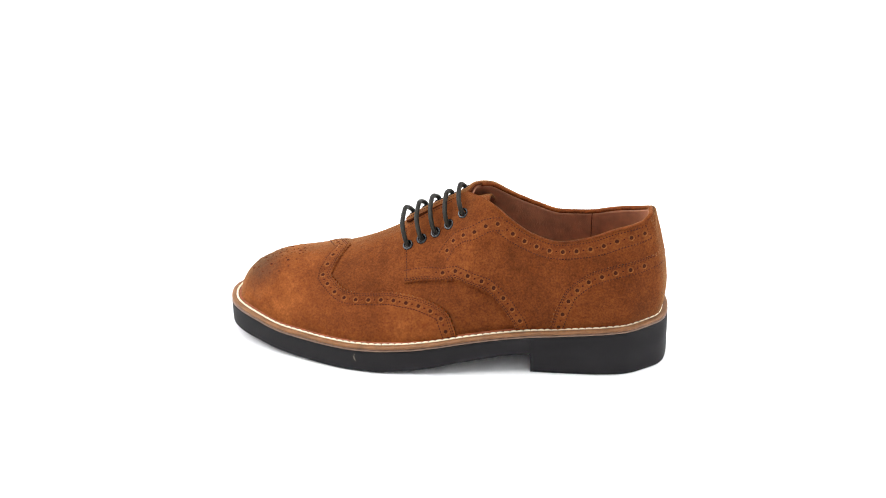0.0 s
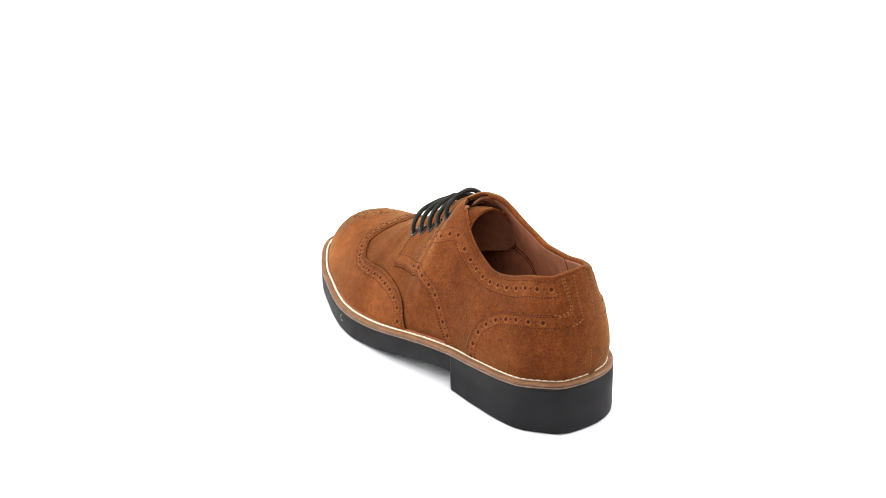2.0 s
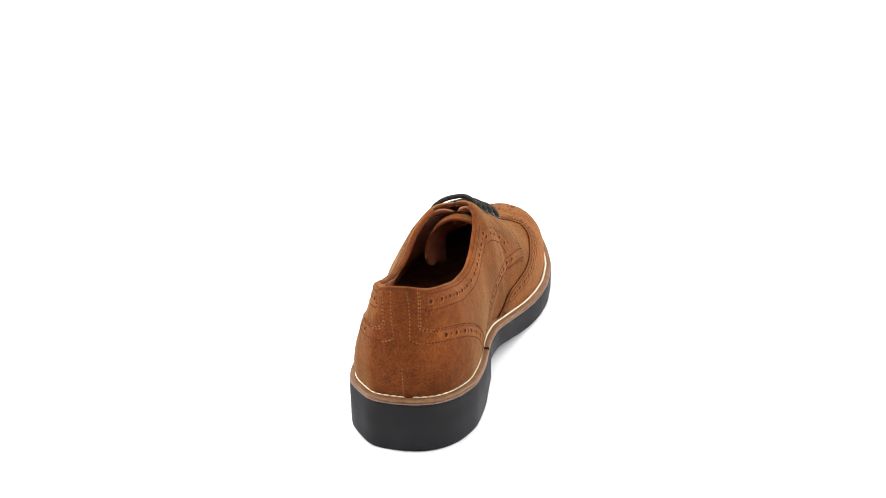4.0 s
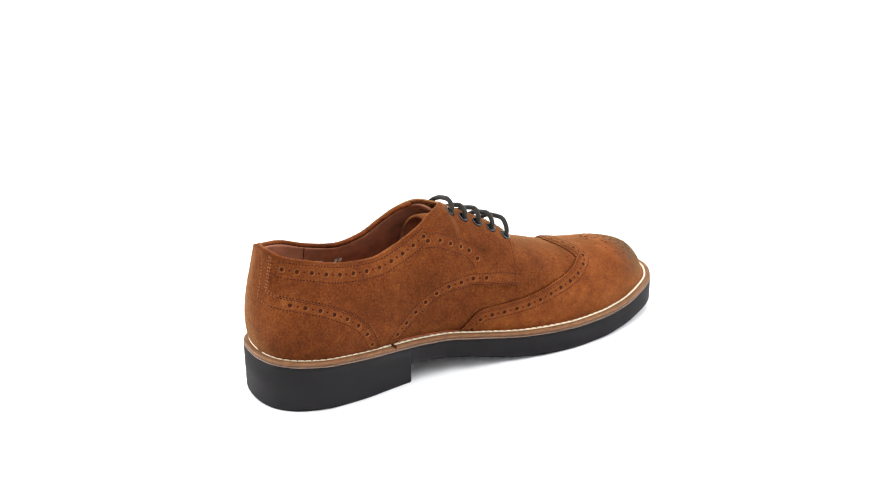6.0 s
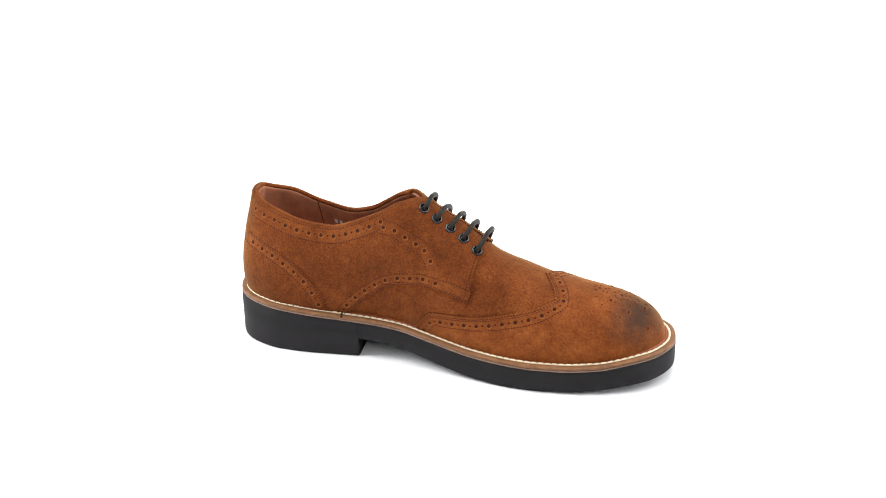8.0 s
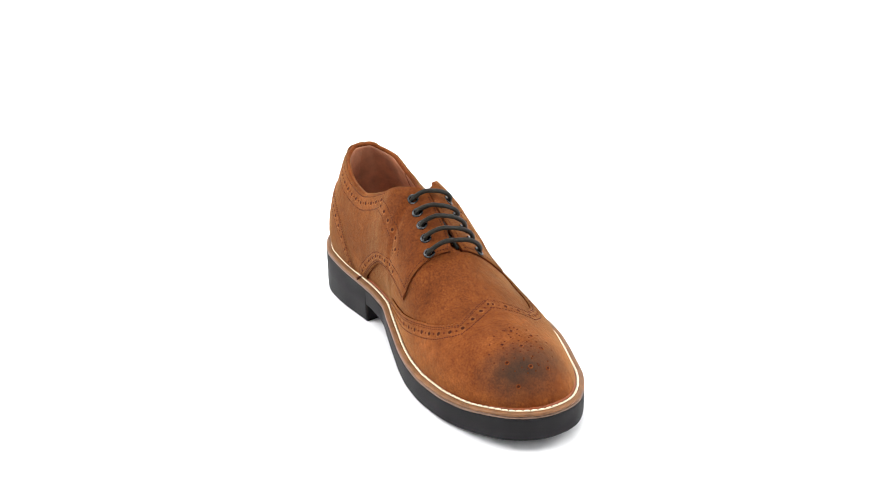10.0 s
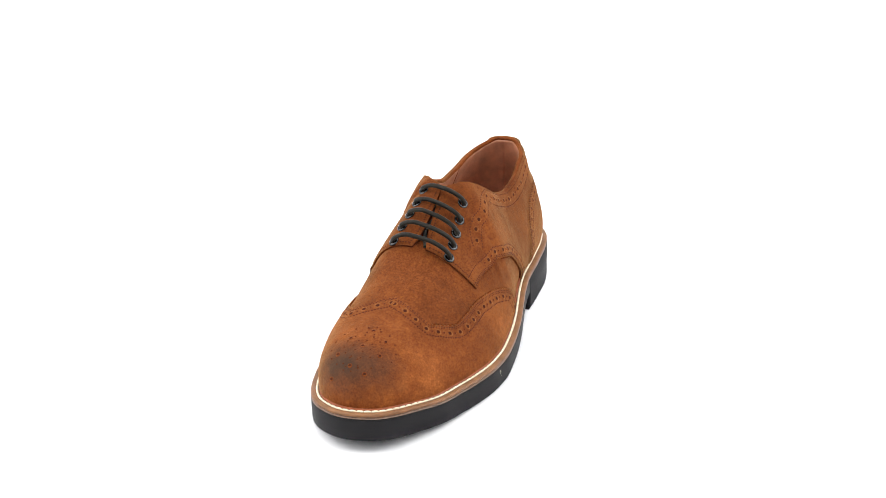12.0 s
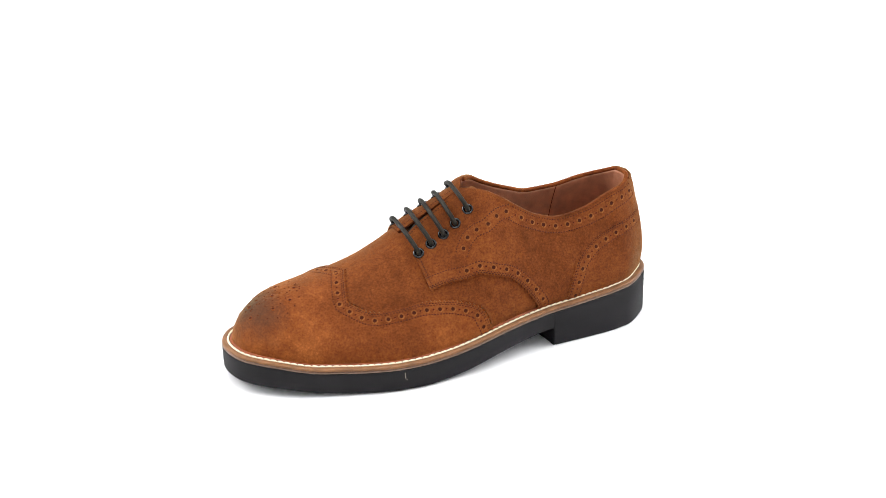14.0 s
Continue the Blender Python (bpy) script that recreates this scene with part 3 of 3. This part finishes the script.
def build_wingtip():
    off, grids, edges = 1.5, [], {}
    t1, t2 = np.linspace(0, 1, 26), np.linspace(0, 1, 14)[1:]
    for side in SIDES:
        first, last = wing_edge(side)
        a, b = smooth_path(first, 260), smooth_path(last, 90)
        whole = np.vstack([a, b[1:]])
        edges[side] = whole
        d3 = wall(side, whole[:, 0], whole[:, 1])
        length = np.linalg.norm(np.diff(d3, axis=0), axis=1).sum()
        cross = 1.0 if side == "lateral" else -1.0
        # even samples, then the pinked rim
        k = np.concatenate([[0], np.cumsum(np.linalg.norm(np.diff(d3, axis=0), axis=1))])
        even = np.linspace(0, k[-1], 400)
        turn_at = k[259]
        whole = np.stack([np.interp(even, k, whole[:, 0]), np.interp(even, k, whole[:, 1])], 1)
        cut = beside(side, whole, -cross * saw(400, length))
        cut[-1] = whole[-1]
        s_turn = float(np.interp(turn_at, k, edges[side][:, 0]))
        ahead = np.clip((even - turn_at) / (k[-1] - turn_at), 0, 1)
        s_turn = max(s_turn, float(whole[even <= turn_at, 0].max()), float(cut[:, 0].max()))
        s_foot = np.where(even <= turn_at, np.minimum(np.maximum.accumulate(whole[:, 0]), s_turn), s_turn + (1 - s_turn) * ahead)
        S = np.concatenate([np.broadcast_to(s_foot[:, None], (400, 26)), s_foot[:, None] + (cut[:, :1] - s_foot[:, None]) * t2[None]], 1)
        V = np.concatenate([cut[:, 1:] * t1[None], np.broadcast_to(cut[:, 1:], (400, 13))], 1)
        lift = np.full(S.shape, off)
        lift[:, -1] = off * 0.55
        o, i, n = skin(side, S, V, lift), skin(side, S, V, -0.3), normals(side, S, V)
        grids.append((o, i, n) if side == "lateral" else (o[::-1][1:], i[::-1][1:], n[::-1][1:]))
    wing = part("wingtip", slab("wingtip", np.concatenate([g[0] for g in grids]), np.concatenate([g[1] for g in grids]), [SUEDE_CAP, CUT_SHADE], np.concatenate([g[2] for g in grids])), shoe,
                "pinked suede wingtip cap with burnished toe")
    rows = []
    for side in SIDES:
        cross = -1.0 if side == "lateral" else 1.0
        e = edges[side]
        rows += [(side, beside(side, e, cross * 2.2)), (side, beside(side, e, cross * 3.4)[::1]), (side, beside(side, e, cross * 10.0))]
        mid = beside(side, e, cross * 6.6)
        band(wing, side, e[4:], cross * 1.6, cross * 10.6, off)
        punch(wing, side, along(side, mid, 9.0, 0.9), BIG, off)
        punch(wing, side, along(side, mid, 9.0, 0.4), SMALL, off)
    stitches(wing, rows, off)
    # medallion: punched dots set in rings over the toe
    dots = [(108, -17, DOT), (123, -19, DOT), (138, -22, DOT), (117, -29, DOT), (115, -7, DOT), (129, -33, DOT), (127, -7, DOT), (141, -12, DOT), (142, -33, DOT)]
    for cx, cy, r, count in ((123, -19, 6.0, 7), (123, -19, 11.5, 12), (122, -19, 20.0, 16), (108, -17, 4.5, 5), (137, -22, 5.0, 6)):
        for i in range(count):
            w = 2 * math.pi * (i + 0.3) / count
            dots.append((cx + r * 0.85 * math.cos(w), cy + r * math.sin(w), TINY))
    grid = {}
    for side in SIDES:
        s, v = np.meshgrid(np.linspace(float(sig(80)), 1, 200), np.linspace(0.35, 1, 160), indexing="ij")
        grid[side] = (s, v, wall(side, s, v))
    for x, y, me in dots:
        best = None
        for side in SIDES:
            s, v, p = grid[side]
            d = (p[..., 0] - x) ** 2 + (p[..., 1] - y) ** 2
            i = int(np.argmin(d))
            if best is None or d.flat[i] < best[0]:
                best = (d.flat[i], side, float(s.flat[i]), float(v.flat[i]))
        punch(wing, best[1], np.array([best[2:]]), me, off)


QUARTER = {"lateral": ([(-47.5, 34), (-39.3, 45.3), (-29.8, 54.5), (-18.3, 59), (1, 59.3), (16.7, 57.2), (27, 55)], -50.0, 5.0),
           "medial": ([(-59.5, 34.6), (-49.8, 43.7), (-38.7, 52), (-27.6, 57.0), (-12.8, 58.9), (2, 57.6), (13.3, 55.6), (24, 53)], -63.0, 7.0)}
FRONT = 31.5


def quarter_low(side):
    knots, foot, _ = QUARTER[side]
    pts = [(float(sig(foot)), 0.0)] + [locate(side, *k) for k in knots]
    return np.array(pts)


def build_quarter(side):
    off = 2.1
    low = quarter_low(side)
    slant = QUARTER[side][2]
    cross = 1.0 if side == "lateral" else -1.0
    fine = smooth_path(low, 500)
    s_foot = low[0, 0]
    n_back, n_front = 120, 360
    # front corner of the tab, where the lower edge ends
    s_tab, v_tab = fine[-1]
    s_top = float(sig(FRONT))
    p3 = wall(side, fine[:, 0], fine[:, 1])
    k = np.concatenate([[0], np.cumsum(np.linalg.norm(np.diff(p3, axis=0), axis=1))])
    even = np.linspace(0, k[-1], n_front)
    edge = np.stack([np.interp(even, k, fine[:, 0]), np.interp(even, k, fine[:, 1])], 1)
    cut = beside(side, edge, cross * saw(n_front, k[-1]))
    cut[-1], cut[0] = edge[-1], edge[0]
    s_low = np.concatenate([np.linspace(0, s_foot, n_back)[:-1], cut[:, 0]])
    v_low = np.concatenate([np.zeros(n_back - 1), cut[:, 1]])
    base = np.concatenate([np.linspace(0, s_foot, n_back)[:-1], edge[:, 0]])
    # columns lean so that the last one is the front edge of the facing
    share = np.concatenate([np.zeros(n_back - 1), 0.6 * even / k[-1] + 0.4 * np.clip((edge[:, 0] - s_foot) / (s_tab - s_foot), 0, 1)])
    s_high = np.where(share > 0, s_foot + (s_top - s_foot) * share, base)
    v_high = curve([-152, -14, -6, 4, 16, 26, FRONT], [1, 1, 0.998, 0.994, 0.985, 0.968, 0.945], out_x(s_high))
    t = np.linspace(0, 1, 44)
    S = base[:, None] + (s_high - base)[:, None] * t[None] + (s_low - base)[:, None] * (1 - t[None]) ** 10
    V = v_low[:, None] + (v_high - v_low)[:, None] * t[None]
    lift = np.full(S.shape, off)
    lift[:, 0] = lift[-1, :] = off * 0.6
    lift[:, -1] = off * 0.5
    o, i = skin(side, S, V, lift), skin(side, S, V, -0.9)
    ob = part("quarter", slab("quarter", o, i, [SUEDE, CUT_SHADE], normals(side, S, V)), shoe, "brown suede quarter with punched bands and lacing facing")
    # hems: the tab's lower edge, its front, the top line and the curved eyestay band
    rows = [(side, beside(side, edge, cross * d)) for d in (2.0, 9.2)] + [(side, beside(side, edge, cross * 3.1))]
    front = np.stack([S[-1, 2:-1], V[-1, 2:-1]], 1)
    rows.append((side, beside(side, front, cross * 2.0)))
    face = np.stack([S[-130:, -1], V[-130:, -1]], 1)
    rows.append((side, beside(side, face[face[:, 0] > sig(-10)], -cross * 2.2)))
    collar_s = np.linspace(float(sig(-136)), float(sig(-38)), 160)
    collar = np.stack([collar_s, np.full(160, 0.999)], 1)
    rows += [(side, beside(side, collar, -cross * d)) for d in (2.0, 10.6)]
    # the collar band is closed by a seam at its rear end
    rows.append((side, np.array([beside(side, collar, -cross * d)[2] for d in np.linspace(2.0, 10.6, 9)])))
    punch(ob, side, along(side, beside(side, collar, -cross * 6.3), 9.2, 0.4), BIG, off)
    punch(ob, side, along(side, beside(side, collar, -cross * 6.3), 9.2, 0.9), SMALL, off)
    mid_edge = beside(side, edge, cross * 6.2)
    band(ob, side, edge[3:], cross * 1.6, cross * 9.8, off)
    band(ob, side, collar, -cross * 1.0, -cross * 11.2, off)
    punch(ob, side, along(side, mid_edge[:-70], 9.4, 0.8), BIG, off)
    punch(ob, side, along(side, mid_edge[:-70], 9.4, 0.3), SMALL, off)
    stay = smooth_path([locate(side, *q) for q in ((-40, 96.5), (-30, 95.5), (-20, 91), (-12, 86.5), (-5, 81), (0, 73))], 120)
    rows += [(side, beside(side, stay, d)) for d in (-4.3, 4.3)]
    band(ob, side, stay, -4.9, 4.9, off + 0.03)
    punch(ob, side, along(side, stay, 8.2, 0.5), BIG, off)
    stitches(ob, rows, off)
    return ob


COUNTER_FOOT = {"lateral": -70.5, "medial": -74.0}


def back_place(side, d, v):
    """The s of the points d millimetres round from the middle of the back, at height v."""
    q = np.linspace(0, 0.35, 400)
    p = wall(side, q, np.full(400, v))
    k = np.concatenate([[0], np.cumsum(np.linalg.norm(np.diff(p, axis=0), axis=1))])
    return np.interp(d, k, q)


def counter_top(s, side):
    knots = {"lateral": [(-143, 82.5), (-136, 81.5), (-118, 77.5), (-98, 71.5), (-81, 60), (-74.5, 48)],
             "medial": [(-143, 82), (-132, 79.5), (-115, 74), (-100, 67), (-87, 57), (-80, 47)]}[side]
    ks, kv = [], []
    for q in knots:
        a, b = locate(side, *q)
        ks.append(float(sig(q[0] - 1.5))), kv.append(b)
    ks = [0.0] + ks + [float(sig(COUNTER_FOOT[side]))]
    kv = [kv[0] + 0.005] + kv + [0.0]
    return curve(ks, kv, s)


def build_counter():
    off, grids, rows, back, ends = 2.7, [], [], [], {}
    t = np.linspace(0, 1, 34)
    for side in SIDES:
        cross = 1.0 if side == "lateral" else -1.0
        s_end = float(sig(COUNTER_FOOT[side]))
        s = np.linspace(0, s_end, 520)
        path = np.stack([s, counter_top(s, side)], 1)
        p3 = wall(side, path[:, 0], path[:, 1])
        k = np.concatenate([[0], np.cumsum(np.linalg.norm(np.diff(p3, axis=0), axis=1))])
        even = np.linspace(0, k[-1], 400)
        path = np.stack([np.interp(even, k, path[:, i]) for i in (0, 1)], 1)
        cut = path.copy()
        body = beside(side, path, -cross * saw(400, k[-1]))
        keep = (out_x(path[:, 0]) > -145.0) & (np.arange(400) < 396)
        cut[keep] = body[keep]
        S, V = path[:, :1] + (cut[:, :1] - path[:, :1]) * t[None] ** 10, cut[:, 1:] * t[None]
        lift = np.full(S.shape, off)
        lift[:, -1] = off * 0.7
        o, i, n = skin(side, S, V, lift), skin(side, S, V, 1.2), normals(side, S, V)
        grids.append((o[::-1], i[::-1], n[::-1]) if side == "lateral" else (o[1:], i[1:], n[1:]))
        ends[side] = path
    ob = part("heel_counter", slab("heel_counter", np.concatenate([g[0] for g in grids]), np.concatenate([g[1] for g in grids]), [SUEDE, CUT_SHADE], np.concatenate([g[2] for g in grids])), shoe,
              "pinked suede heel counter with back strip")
    # the strip that runs from the counter up to the collar
    strip, v_low = [], float(ends["lateral"][0, 1]) - 0.1
    across = np.linspace(0, 1, 12)
    up = np.linspace(v_low, 0.998, 120)
    for side in SIDES:
        S = np.zeros((120, 12))
        for i, v in enumerate(up):
            # pinked border, flaring into the counter at the foot
            half = 13.0 + 5.0 * min(1.0, math.exp(-((v - v_low - 0.1) / 0.03))) - float(saw(120, 40.0)[i])
            S[i] = back_place(side, half * across, v)
        V = np.broadcast_to(up[:, None], S.shape)
        lift = np.full(S.shape, off + 0.03)
        lift[0], lift[:3, -1], lift[3:, -1] = off - 0.1, off - 0.1, off * 0.7
        lift[-1] = off * 0.6
        o, i, n = skin(side, S, V, lift), skin(side, S, V, 1.2), normals(side, S, V)
        strip.append((o[:, ::-1], i[:, ::-1], n[:, ::-1]) if side == "lateral" else (o[:, 1:], i[:, 1:], n[:, 1:]))
    part("back_strip", slab("back_strip", *(np.concatenate([g[q] for g in strip], 1) for q in (0, 1)), [SUEDE, CUT_SHADE], np.concatenate([g[2] for g in strip], 1)), ob, "suede back strip with pinked edges")
    for side in SIDES:
        cross = -1.0 if side == "lateral" else 1.0
        e = ends[side]
        for d, half in ((2.0, 11.0), (3.1, 9.9), (9.6, 4.6)):
            row = beside(side, e, cross * d)
            gone = wall(side, row[:, 0], row[:, 1])
            gone = np.concatenate([[0], np.cumsum(np.linalg.norm(np.diff(gone, axis=0), axis=1))])
            far = row[gone > half + 5.0]
            turn = [(float(back_place(side, np.array([half]), v)[0]), v) for v in (0.985, 0.94, 0.88, float(far[0, 1]) + 0.10, float(far[0, 1]) + 0.04)]
            rows.append((side, far[10:]))
            back.append((side, smooth_path(turn + [tuple(far[0]), tuple(far[12])], 90)))
        mid = beside(side, e, cross * 6.3)
        band(ob, side, e[(out_x(e[:, 0]) > -139)][:-4], cross * 1.6, cross * 10.2, off)
        mid = mid[(out_x(mid[:, 0]) > -140)]
        punch(ob, side, along(side, mid, 9.4, 0.5), BIG, off)
        punch(ob, side, along(side, mid, 9.4, 1.0), SMALL, off)
    stitches(ob, rows, off)
    seam = np.stack([np.full(60, 0.001), np.linspace(0.05, 0.34, 60)], 1)
    stitches(ob, back + [("lateral", seam)], off, 2.2, 1.4, TAN_THREAD)


def build_lining():
    for side in SIDES:
        s = np.concatenate([np.linspace(0, 0.12, 24), np.linspace(0.12, float(sig(75)), 110)[1:]])
        t = np.linspace(0.04, 0.975, 36)
        S, V = np.broadcast_arrays(s[:, None], t[None])
        deep = np.where(out_x(S) > -14.0, throat(S, V) * 1.25 * np.clip((out_x(S) + 14.0) / 10.0, 0, 1), 0.0)
        o, i = skin(side, S, V, deep - 0.95), skin(side, S, V, deep - 2.3)
        part("lining", slab("lining", o, i, LINING), shoe, "reddish-brown leather quarter lining")
    # rolled edge along the top line
    pts = []
    for side in SIDES:
        s = np.linspace(0, float(sig(-20)), 110)
        p = skin(side, s, np.full(110, 0.992), -0.75)
        pts.append(p[::-1] if side == "lateral" else p[1:])
    part("collar_binding", tube_mesh("collar_binding", np.concatenate(pts), 1.55, SUEDE_RAW, 10), shoe, "turned suede edge of the collar")
    loop = ring_frame(11.0, 9.0, 160)
    loops = [loop.copy()]
    for q in (0.6, 0.25, 0.02):
        c = loop.copy()
        c[:, 1] = loop[:, 1] * q + (-6.0) * (1 - q)
        c[:, 0] = loop[:, 0] * (0.5 + 0.5 * q)
        loops.append(c)
    part("insole", rings("insole", loops, INSOLE, (False, True)), shoe, "brown leather insole")
    # heel pocket seam on the lining and stamped size marks as plain bars
    for side in SIDES:
        q = np.stack([np.full(40, float(sig(-98))), np.linspace(0.25, 0.99, 40)], 1)
        part("lining_seam", tube_mesh("lining_seam", skin(side, q[:, 0], q[:, 1], -2.3), 0.32, CUT_SHADE, 6), shoe, "vertical seam of the lining")
    # curved double seam on the inner side's lining, and the ridge of the insole
    for drop in (0.0, 3.0):
        q = smooth_path([locate("medial", x, z - drop) for x, z in ((-22, 72), (-36, 74), (-48, 72.5), (-56, 65), (-60, 52))], 60)
        part("lining_seam", tube_mesh("lining_seam", skin("medial", q[:, 0], q[:, 1], -2.35), 0.3, CUT_SHADE, 6), shoe, "curved seam of the lining")
    ridge = np.array([(x, -12.0, sole_top(x) + 9.6) for x in np.linspace(-20, 84, 40)])
    part("insole_seam", tube_mesh("insole_seam", ridge, 0.7, CUT_SHADE, 6), shoe, "dark seam along the insole")
    v, f = box_verts(-0.0011, -0.0018, -0.0001, 0.0011, 0.0018, 0.0001)
    bar = mesh_of("size_mark", v, f, PRINT, False)
    for x in (-88.0, -84.5, -73.0, -69.5):
        s, w = float(sig(x)), 0.73
        p, n = skin("lateral", s, w, -2.36), normals("lateral", s, w)
        ob = part("size_mark", bar, shoe, "small pale stamped mark on the lining")
        ob.matrix_basis = Matrix.Translation(Vector(p) * 0.001) @ (-Vector(n)).to_track_quat("Z", "Y").to_matrix().to_4x4()


def build_tongue():
    """A rounded sheet that rises between the facings and wraps down inside the quarters."""
    rows, cols = 44, 49
    o = np.zeros((rows, cols, 3))
    for j, q in enumerate(np.linspace(-1, 1, cols)):
        # its free end, cut round at both lower corners
        end = -28.5 - 7.0 * abs(q) ** 1.5 + 13.0 * max(0.0, (abs(q) - 0.8) / 0.2) ** 2
        a = math.radians(116) * q
        for i, t in enumerate(np.linspace(0, 1, rows)):
            x = 14.0 + (end - 14.0) * t
            top = curve([-40, -31, -25, -16, -8, 0, 14], [105.4, 105.8, 105.4, 103.9, 101.2, 97.6, 90.0], x)
            wide = curve([-40, -30, -10, 14], [22.6, 22.0, 18.0, 14.0], x)
            o[i, j] = (x, curve([-40, -28, 0, 14], [-12.5, -12.0, -9.0, -8.0], x) + wide * math.copysign(abs(math.sin(a)) ** 0.9, a), top - 26.0 * (1 - math.cos(a)))
    du, dv = np.gradient(o, axis=0), np.gradient(o, axis=1)
    n = np.cross(du, dv)
    n /= np.linalg.norm(n, axis=-1, keepdims=True)
    n *= np.sign(n[..., 2:3].mean())
    part("tongue", slab("tongue", o, o - n * 1.8, [SUEDE_RAW, SUEDE_RAW, TONGUE_BACK]), shoe, "brown suede tongue under the laces")


# eyelet places: x and y on the facings
EYELETS = {"lateral": [(25.8, 7.6), (16.2, 7.2), (6.6, 6.8), (-3.0, 6.6), (-12.4, 6.4)],
           "medial": [(26.2, -29.0), (16.6, -26.0), (7.0, -23.4), (-2.8, -21.3), (-12.6, -19.4)]}


def on_facing(side, x, y):
    s, v = np.meshgrid(np.linspace(float(sig(-40)), float(sig(50)), 240), np.linspace(0.45, 1, 240), indexing="ij")
    p = wall(side, s, v)
    i = np.argmin((p[..., 0] - x) ** 2 + (p[..., 1] - y) ** 2)
    a, b = float(s.flat[i]), float(v.flat[i])
    return skin(side, a, b, 2.1), normals(side, a, b)


def build_lacing():
    n, m, v, f = 22, 8, [], []
    for i in range(n):
        w = 2 * math.pi * i / n
        for j in range(m):
            q = 2 * math.pi * j / m
            r = 2.95 + 1.0 * math.cos(q)
            v.append((r * math.cos(w) * 0.001, r * math.sin(w) * 0.001, (0.15 + 0.75 * math.sin(q)) * 0.001))
    for i in range(n):
        for j in range(m):
            f.append((i * m + j, ((i + 1) % n) * m + j, ((i + 1) % n) * m + (j + 1) % m, i * m + (j + 1) % m))
    k = len(v)
    v += [(2.4 * math.cos(2 * math.pi * i / n) * 0.001, 2.4 * math.sin(2 * math.pi * i / n) * 0.001, 0.00002) for i in range(n)]
    f.append(tuple(k + i for i in range(n)))
    ring_mesh = mesh_of("eyelet", v, f, EYELET)
    spots = {}
    for side in SIDES:
        for i, (x, y) in enumerate(EYELETS[side]):
            p, nn = on_facing(side, x, y)
            spots[side, i] = (p, nn)
            ob = part("eyelet", ring_mesh, shoe, "black metal eyelet")
            ob.matrix_basis = Matrix.Translation(Vector(p) * 0.001) @ Vector(nn).to_track_quat("Z", "Y").to_matrix().to_4x4()
    rng = np.random.default_rng(4)
    for i in range(5):
        (a, na), (b, nb) = spots["lateral", i], spots["medial", i]
        up = np.array([0.42, 0.0, 0.9])
        way = (b - a) / np.linalg.norm(b - a)
        lift = 10.8 - 0.65 * i + rng.uniform(-0.6, 0.6)
        knots = np.array([a - na * 2.0, a + na * 1.4 - way * 0.2, a + na * 3.6 + way * 2.0 + up * 0.6, a * 0.72 + b * 0.28 + up * (lift + 0.4), (a + b) / 2 + up * (lift + 0.8),
                          a * 0.28 + b * 0.72 + up * (lift + 0.2), b + nb * 3.6 - way * 2.0 + up * 0.6, b + nb * 1.4 + way * 0.2, b - nb * 2.0])
        kk = np.concatenate([[0], np.cumsum(np.linalg.norm(np.diff(knots, axis=0), axis=1))])
        t = np.linspace(0, kk[-1], 60)
        pts = np.stack([curve(kk, knots[:, j], t) for j in range(3)], 1)
        for _ in range(4):
            pts[1:-1] = pts[1:-1] * 0.5 + (pts[:-2] + pts[2:]) * 0.25
        part("lace", tube_mesh("lace", pts, 1.6, LACE, 12), shoe, "dark waxed round cotton lace row")
    # dark lace lengths along the slit under the facings, standing in for its shade
    for i in (0, 1, 2):
        x = (spots["lateral", i][0][0] + spots["lateral", i + 1][0][0]) / 2
        pts = np.array([wall("lateral", float(sig(x + 2.0 + 5.0 * q)), 1.0) + np.array([0, 2.0 * q * (1 - 2 * (i % 2)), -1.8 - 0.9 * q * q]) for q in np.linspace(-1, 1, 14)])
        part("slit_shade_lace", tube_mesh("slit_shade_lace", pts, 1.3, LACE, 8), shoe, "dark lace in the slit that stands in for its shade")


def build_lint():
    """A stray pale fibre caught on the sole's edge."""
    for a, b, c in (((59.0, 52.8, 13.5), (60.5, 53.4, 11.0), (58.0, 53.2, 8.5)),):
        t = np.linspace(0, 1, 18)[:, None]
        pts = (1 - t) ** 2 * np.array(a) + 2 * t * (1 - t) * np.array(b) + t * t * np.array(c)
        part("lint_fibre", tube_mesh("lint_fibre", pts, 0.075, PALE_THREAD, 5), shoe, "stray pale fibre on the sole edge")


build_sole()
build_welt()
build_lint()
build_vamp()
build_lining()
build_tongue()
build_wingtip()
for one in SIDES:
    build_quarter(one)
build_counter()
build_lacing()


def motions():
    rows = []
    for i in range(29):
        t = i * 0.5
        rows.append((t, pose(0, 0, 0, 0, 0, START + SPIN * t)))
    walk(shoe, rows)


motions()
